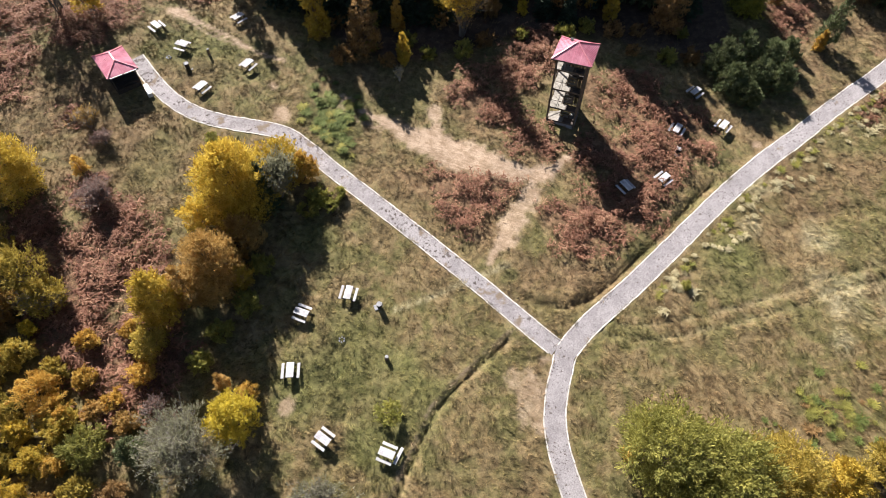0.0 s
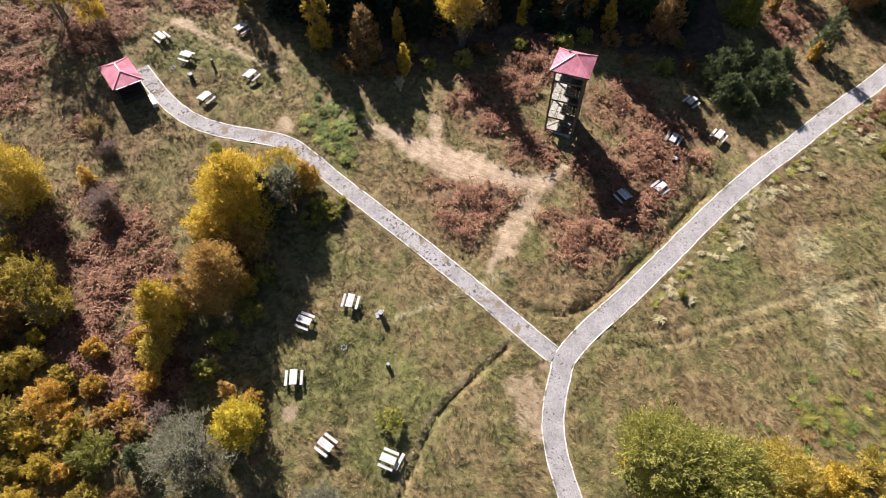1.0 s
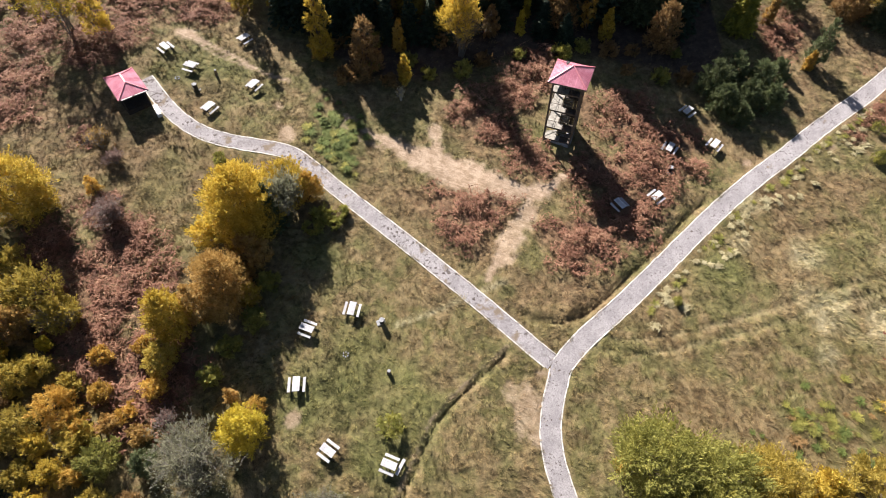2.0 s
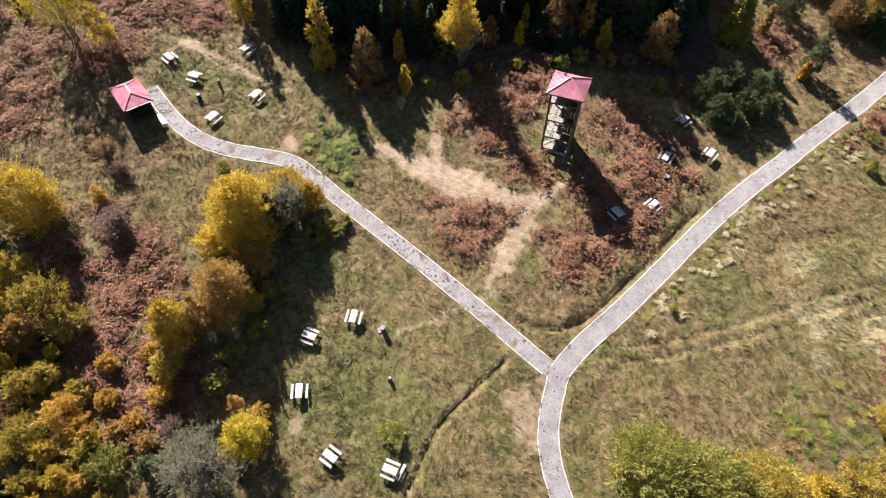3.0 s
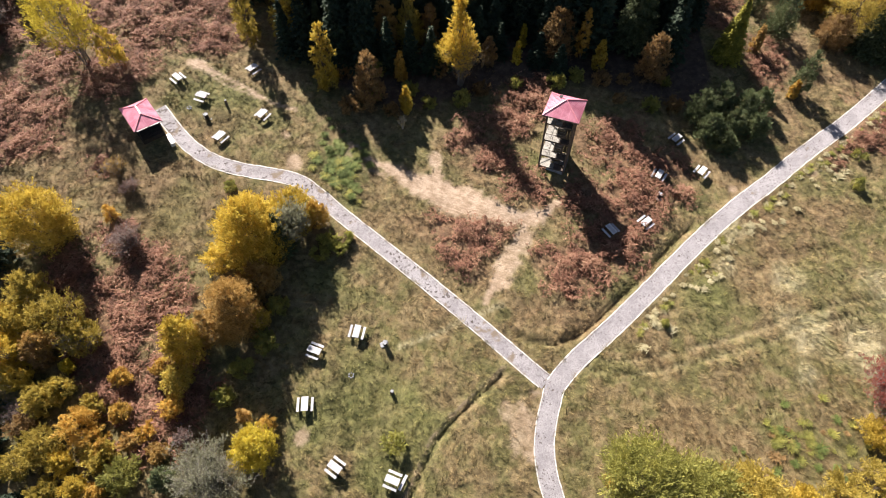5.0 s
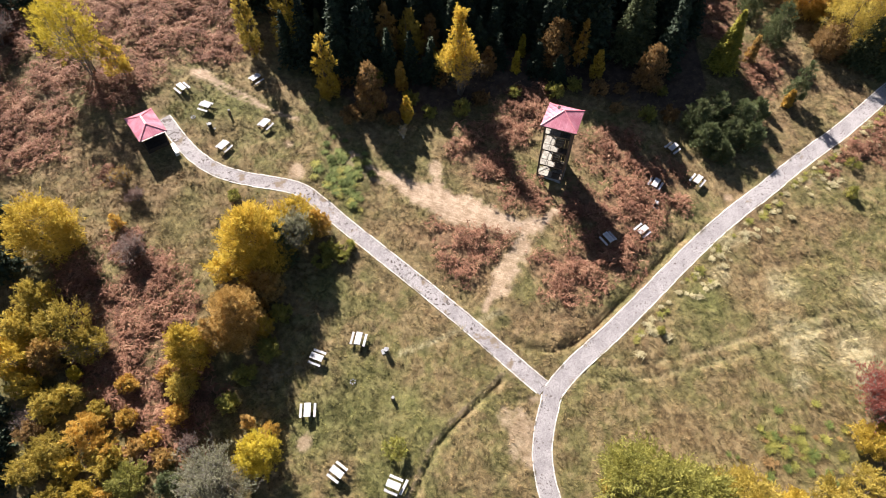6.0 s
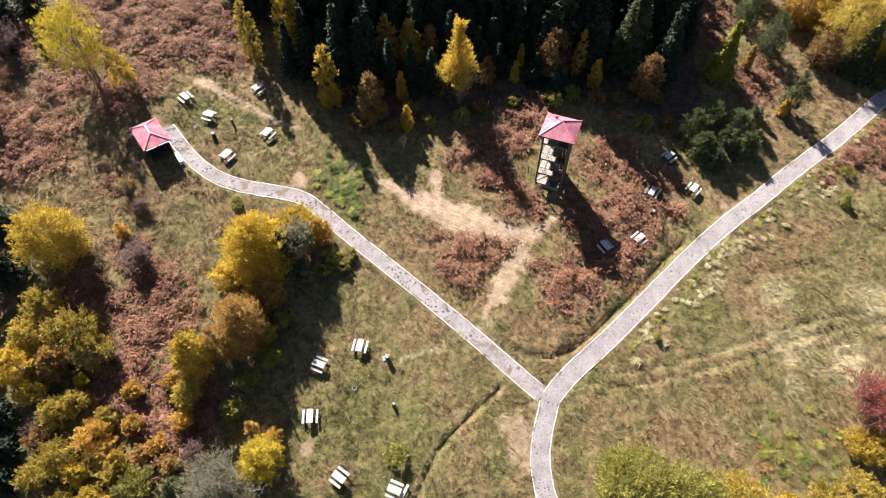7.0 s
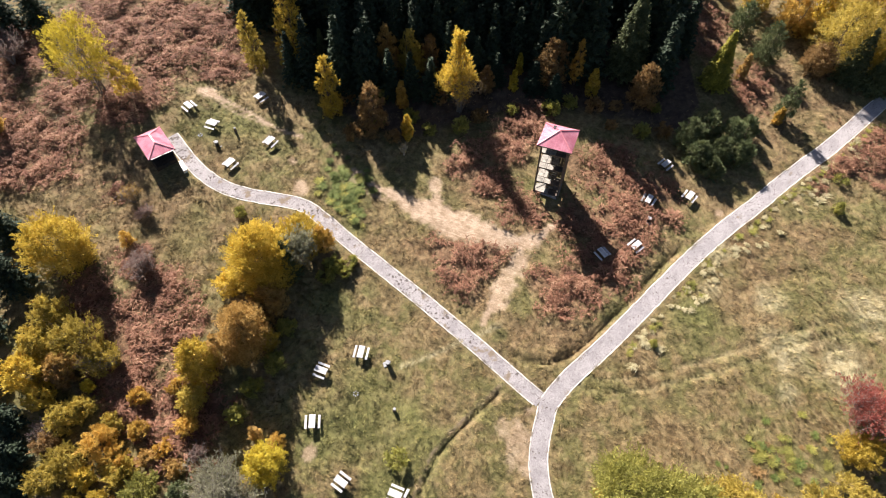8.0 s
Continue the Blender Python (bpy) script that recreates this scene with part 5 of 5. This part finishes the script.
fire_ring(-9.9, 26.54, 3, mat_stone, "ring of grey fire stones in the grass")
fire_ring(-33.3, 60.35, 5, mat_blue, "ring of bluish stones beside a picnic table")


TUSSOCKS = []
for k, (kind, high, reach, label) in enumerate([("straw", 0.3, 0.8, "pale dry grass tussock beside the east path"), ("straw", 0.24, 0.6, "small pale grass tussock beside the east path"), ("green", 0.26, 0.6, "olive green weed tussock beside the east path")]):
    x, y = 30.5 + k, 37.0 + k
    TUSSOCKS.append(thing("grass_tussock", label, "tussock", "tussocks beside the east path", place=pose(x, y, gz(x, y) - 0.02)))
    part("blade_tuft", tussock(400 + k, LEAF[kind], high, reach, 90, 0.022, kind == "straw"), None, TUSSOCKS[-1])
rng = np.random.default_rng(31)
for k in range(150):
    t = rng.uniform(0.28, 0.82)
    p, d = LINE_MAIN[int(t * len(LINE_MAIN))], LINE_MAIN[int(t * len(LINE_MAIN)) + 3] - LINE_MAIN[int(t * len(LINE_MAIN))]
    green = k % 3 == 2
    off = rng.uniform(1.6, 2.6) if green else 1.7 + 3.2 * rng.random() ** 1.8
    x, y = p[0] + d[1] / np.hypot(*d) * off, p[1] - d[0] / np.hypot(*d) * off
    copy_thing(TUSSOCKS[k % 3], pose(x, y, gz(x, y) - 0.02, 0, 0, rng.uniform(0, 360)) @ Matrix.Scale(rng.uniform(0.7, 1.3), 4))


# ---- grass, bracken and the kerb stones ----
def tufts(count, lo, hi, seed, keep):
    rng = np.random.default_rng(seed)
    p = rng.uniform(lo, hi, (count, 2))
    p = p[keep(p[:, 0], p[:, 1], rng)]
    return p, rng


def grass_field(count, blades=5):
    """Tufts of long bent blades that lie over together, in swirls a few metres wide."""
    def keep(x, y, rng):
        ok = path_cover(x, y, 0.22 - 0.5 * (fnoise(x, y, 1.2, 77) > 0.62)) < 0.5
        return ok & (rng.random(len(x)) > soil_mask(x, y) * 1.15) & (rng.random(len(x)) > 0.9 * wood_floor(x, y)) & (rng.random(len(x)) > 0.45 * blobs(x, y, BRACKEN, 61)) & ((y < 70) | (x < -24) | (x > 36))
    p, rng = tufts(count, (-62, 6), (70, 94), 5, keep)
    k = len(p)
    x, y = p[:, 0], p[:, 1]
    cov = cover_of(x, y)
    lush = fnoise(x, y, 3.2, 80)
    tall = (0.2 + 0.3 * lush + 0.3 * cov[:, 1]) * rng.uniform(0.6, 1.4, k)
    turn = 6.28 * (1.5 * fnoise(x, y, 5, 90) + 0.45 * vnoise(x, y, 1.3, 92)) + rng.normal(0, 0.5, k)
    tone = np.clip(0.74 + 0.45 * smooth(0.3, 0.7, fnoise(x, y, 1.1, 85)) + 0.3 * rng.normal(0, 1, k), 0.4, 1.8)
    o = np.repeat(np.column_stack([p, ground_z(x, y) - 0.03]), blades, 0)
    m = k * blades
    o[:, :2] += rng.normal(0, 0.1, (m, 2))
    a = np.repeat(turn, blades) + rng.normal(0, 0.4, m)
    h = np.repeat(tall, blades) * rng.uniform(0.6, 1.2, m)
    tip = o + np.column_stack([np.cos(a) * h, np.sin(a) * h, h * rng.uniform(0.25, 0.8, m)])
    w = rng.uniform(0.014, 0.034, m)[:, None] * np.column_stack([-np.sin(a), np.cos(a), np.zeros_like(a)])
    v = np.stack([o - w, o + w, tip], 1).reshape(-1, 3)
    me = mesh_of("grass", v, np.arange(len(v)).reshape(-1, 3), mat_grass)
    put_cover(me, np.repeat(cov, 3 * blades, 0))
    me.attributes.new("tone", "FLOAT", "POINT").data.foreach_set("value", np.repeat(tone, 3 * blades).astype(np.float32))
    return tagged(new("grass", me), "dry olive and straw-coloured meadow grass", "grass", kind="stuff")


def bracken_field(crowns, fronds=5):
    """Bracken: low crowns of arching, drooping fronds."""
    rng = np.random.default_rng(6)
    lo, hi = (-68, 10), (66, 92)
    p = rng.uniform(lo, hi, (crowns, 2))
    lumps = fnoise(p[:, 0], p[:, 1], 2.0, 98)
    thick = blobs(p[:, 0], p[:, 1], BRACKEN, 61) ** 1.2 * smooth(0.30, 0.56, lumps + 0.14 * (p[:, 0] < -26))
    bare = np.maximum(soil_mask(p[:, 0], p[:, 1]), path_cover(p[:, 0], p[:, 1], 0.8))
    p = p[rng.random(len(p)) < thick * (1 - bare)]
    k = len(p)
    n = k * fronds
    lumps = fnoise(p[:, 0], p[:, 1], 2.0, 98)
    o = np.repeat(np.column_stack([p, ground_z(p[:, 0], p[:, 1]) + 1.15 * smooth(0.3, 0.75, lumps) * rng.uniform(0.3, 1, k)]), fronds, 0)
    o[:, :2] += rng.normal(0, 0.1, (n, 2))
    drift = 6.28 * 1.6 * fnoise(p[:, 0], p[:, 1], 3, 96)
    a = np.repeat(drift, fronds) + rng.normal(0, 1.5, n)
    s = (np.repeat(rng.uniform(0.22, 0.52, k), fronds) * rng.uniform(0.7, 1.25, n))[:, None]
    d = np.column_stack([np.cos(a), np.sin(a), np.zeros_like(a)])
    q = np.column_stack([-np.sin(a), np.cos(a), np.zeros_like(a)])
    z = np.array([0, 0, 1.0])
    rise = rng.uniform(0.15, 0.75, n)[:, None]
    roll = rng.normal(0, 0.35, (n, 1))
    pts = []
    for t, w in ((0.0, 0.02), (0.5, 0.12), (1.1, 0.01)):
        mid = o + d * s * t + z * s * rise * (2.0 * t - 1.75 * t * t)
        pts += [mid - (q + z * roll) * s * w, mid + (q + z * roll) * s * w]
    v = np.stack(pts, 1).reshape(-1, 3)
    at = np.arange(n)[:, None] * 6
    f = np.concatenate([at + np.array(r) for r in ((0, 1, 3, 2), (2, 3, 5, 4))])
    me = mesh_of("bracken", v, f, LEAF["fern"])
    return tagged(new("bracken", me), "withered red-brown bracken covering the slope", "bracken", kind="stuff")


grass_field(165000)
bracken_field(165000)


def inside(p, line, half):
    return float(line_distance(np.array([p[0]]), np.array([p[1]]), coarse(line))[0][0]) < half


def kerb(name, line, side, base, off, other, other_half, label):
    holder = thing(name, label, "kerb", kind="structure")
    r = random.Random(7)
    pts = line + side * off
    base = slope(*pts.T)
    run = np.concatenate([[0], np.cumsum(np.linalg.norm(np.diff(pts, axis=0), axis=1))])
    for s in np.arange(0.5, run[-1] - 0.4, 1.0):
        a, b = [np.array([np.interp(s + e, run, c) for c in (pts[:, 0], pts[:, 1], base)]) for e in (-0.5, 0.5)]
        m = (a + b) / 2
        if inside(m, other, other_half - 0.05):
            continue
        d = b - a
        ob = new("kerb_stone", r.choice(KERB_MESHES))
        ob.parent = holder
        ob.matrix_basis = pose(m[0] + r.uniform(-0.03, 0.03), m[1] + r.uniform(-0.03, 0.03), m[2] + r.uniform(-0.015, 0.015) - 0.06,
                               r.uniform(-4, 4), -math.degrees(math.atan2(d[2], math.hypot(d[0], d[1]))), math.degrees(math.atan2(d[1], d[0])) + r.uniform(-1.5, 1.5))


kerb("kerb_1", LINE_MAIN, side_main, base_main, MAIN_HALF + 0.06, LINE_WEST, WEST_HALF, "whitewashed kerb stones along the main path")
kerb("kerb_2", LINE_MAIN, side_main, base_main, -MAIN_HALF - 0.06, LINE_WEST, WEST_HALF, "whitewashed kerb stones along the main path")
kerb("kerb_3", LINE_WEST, side_west, base_west, WEST_HALF + 0.06, LINE_MAIN, MAIN_HALF, "whitewashed kerb stones along the west path")
kerb("kerb_4", LINE_WEST, side_west, base_west, -WEST_HALF - 0.06, LINE_MAIN, MAIN_HALF, "whitewashed kerb stones along the west path")
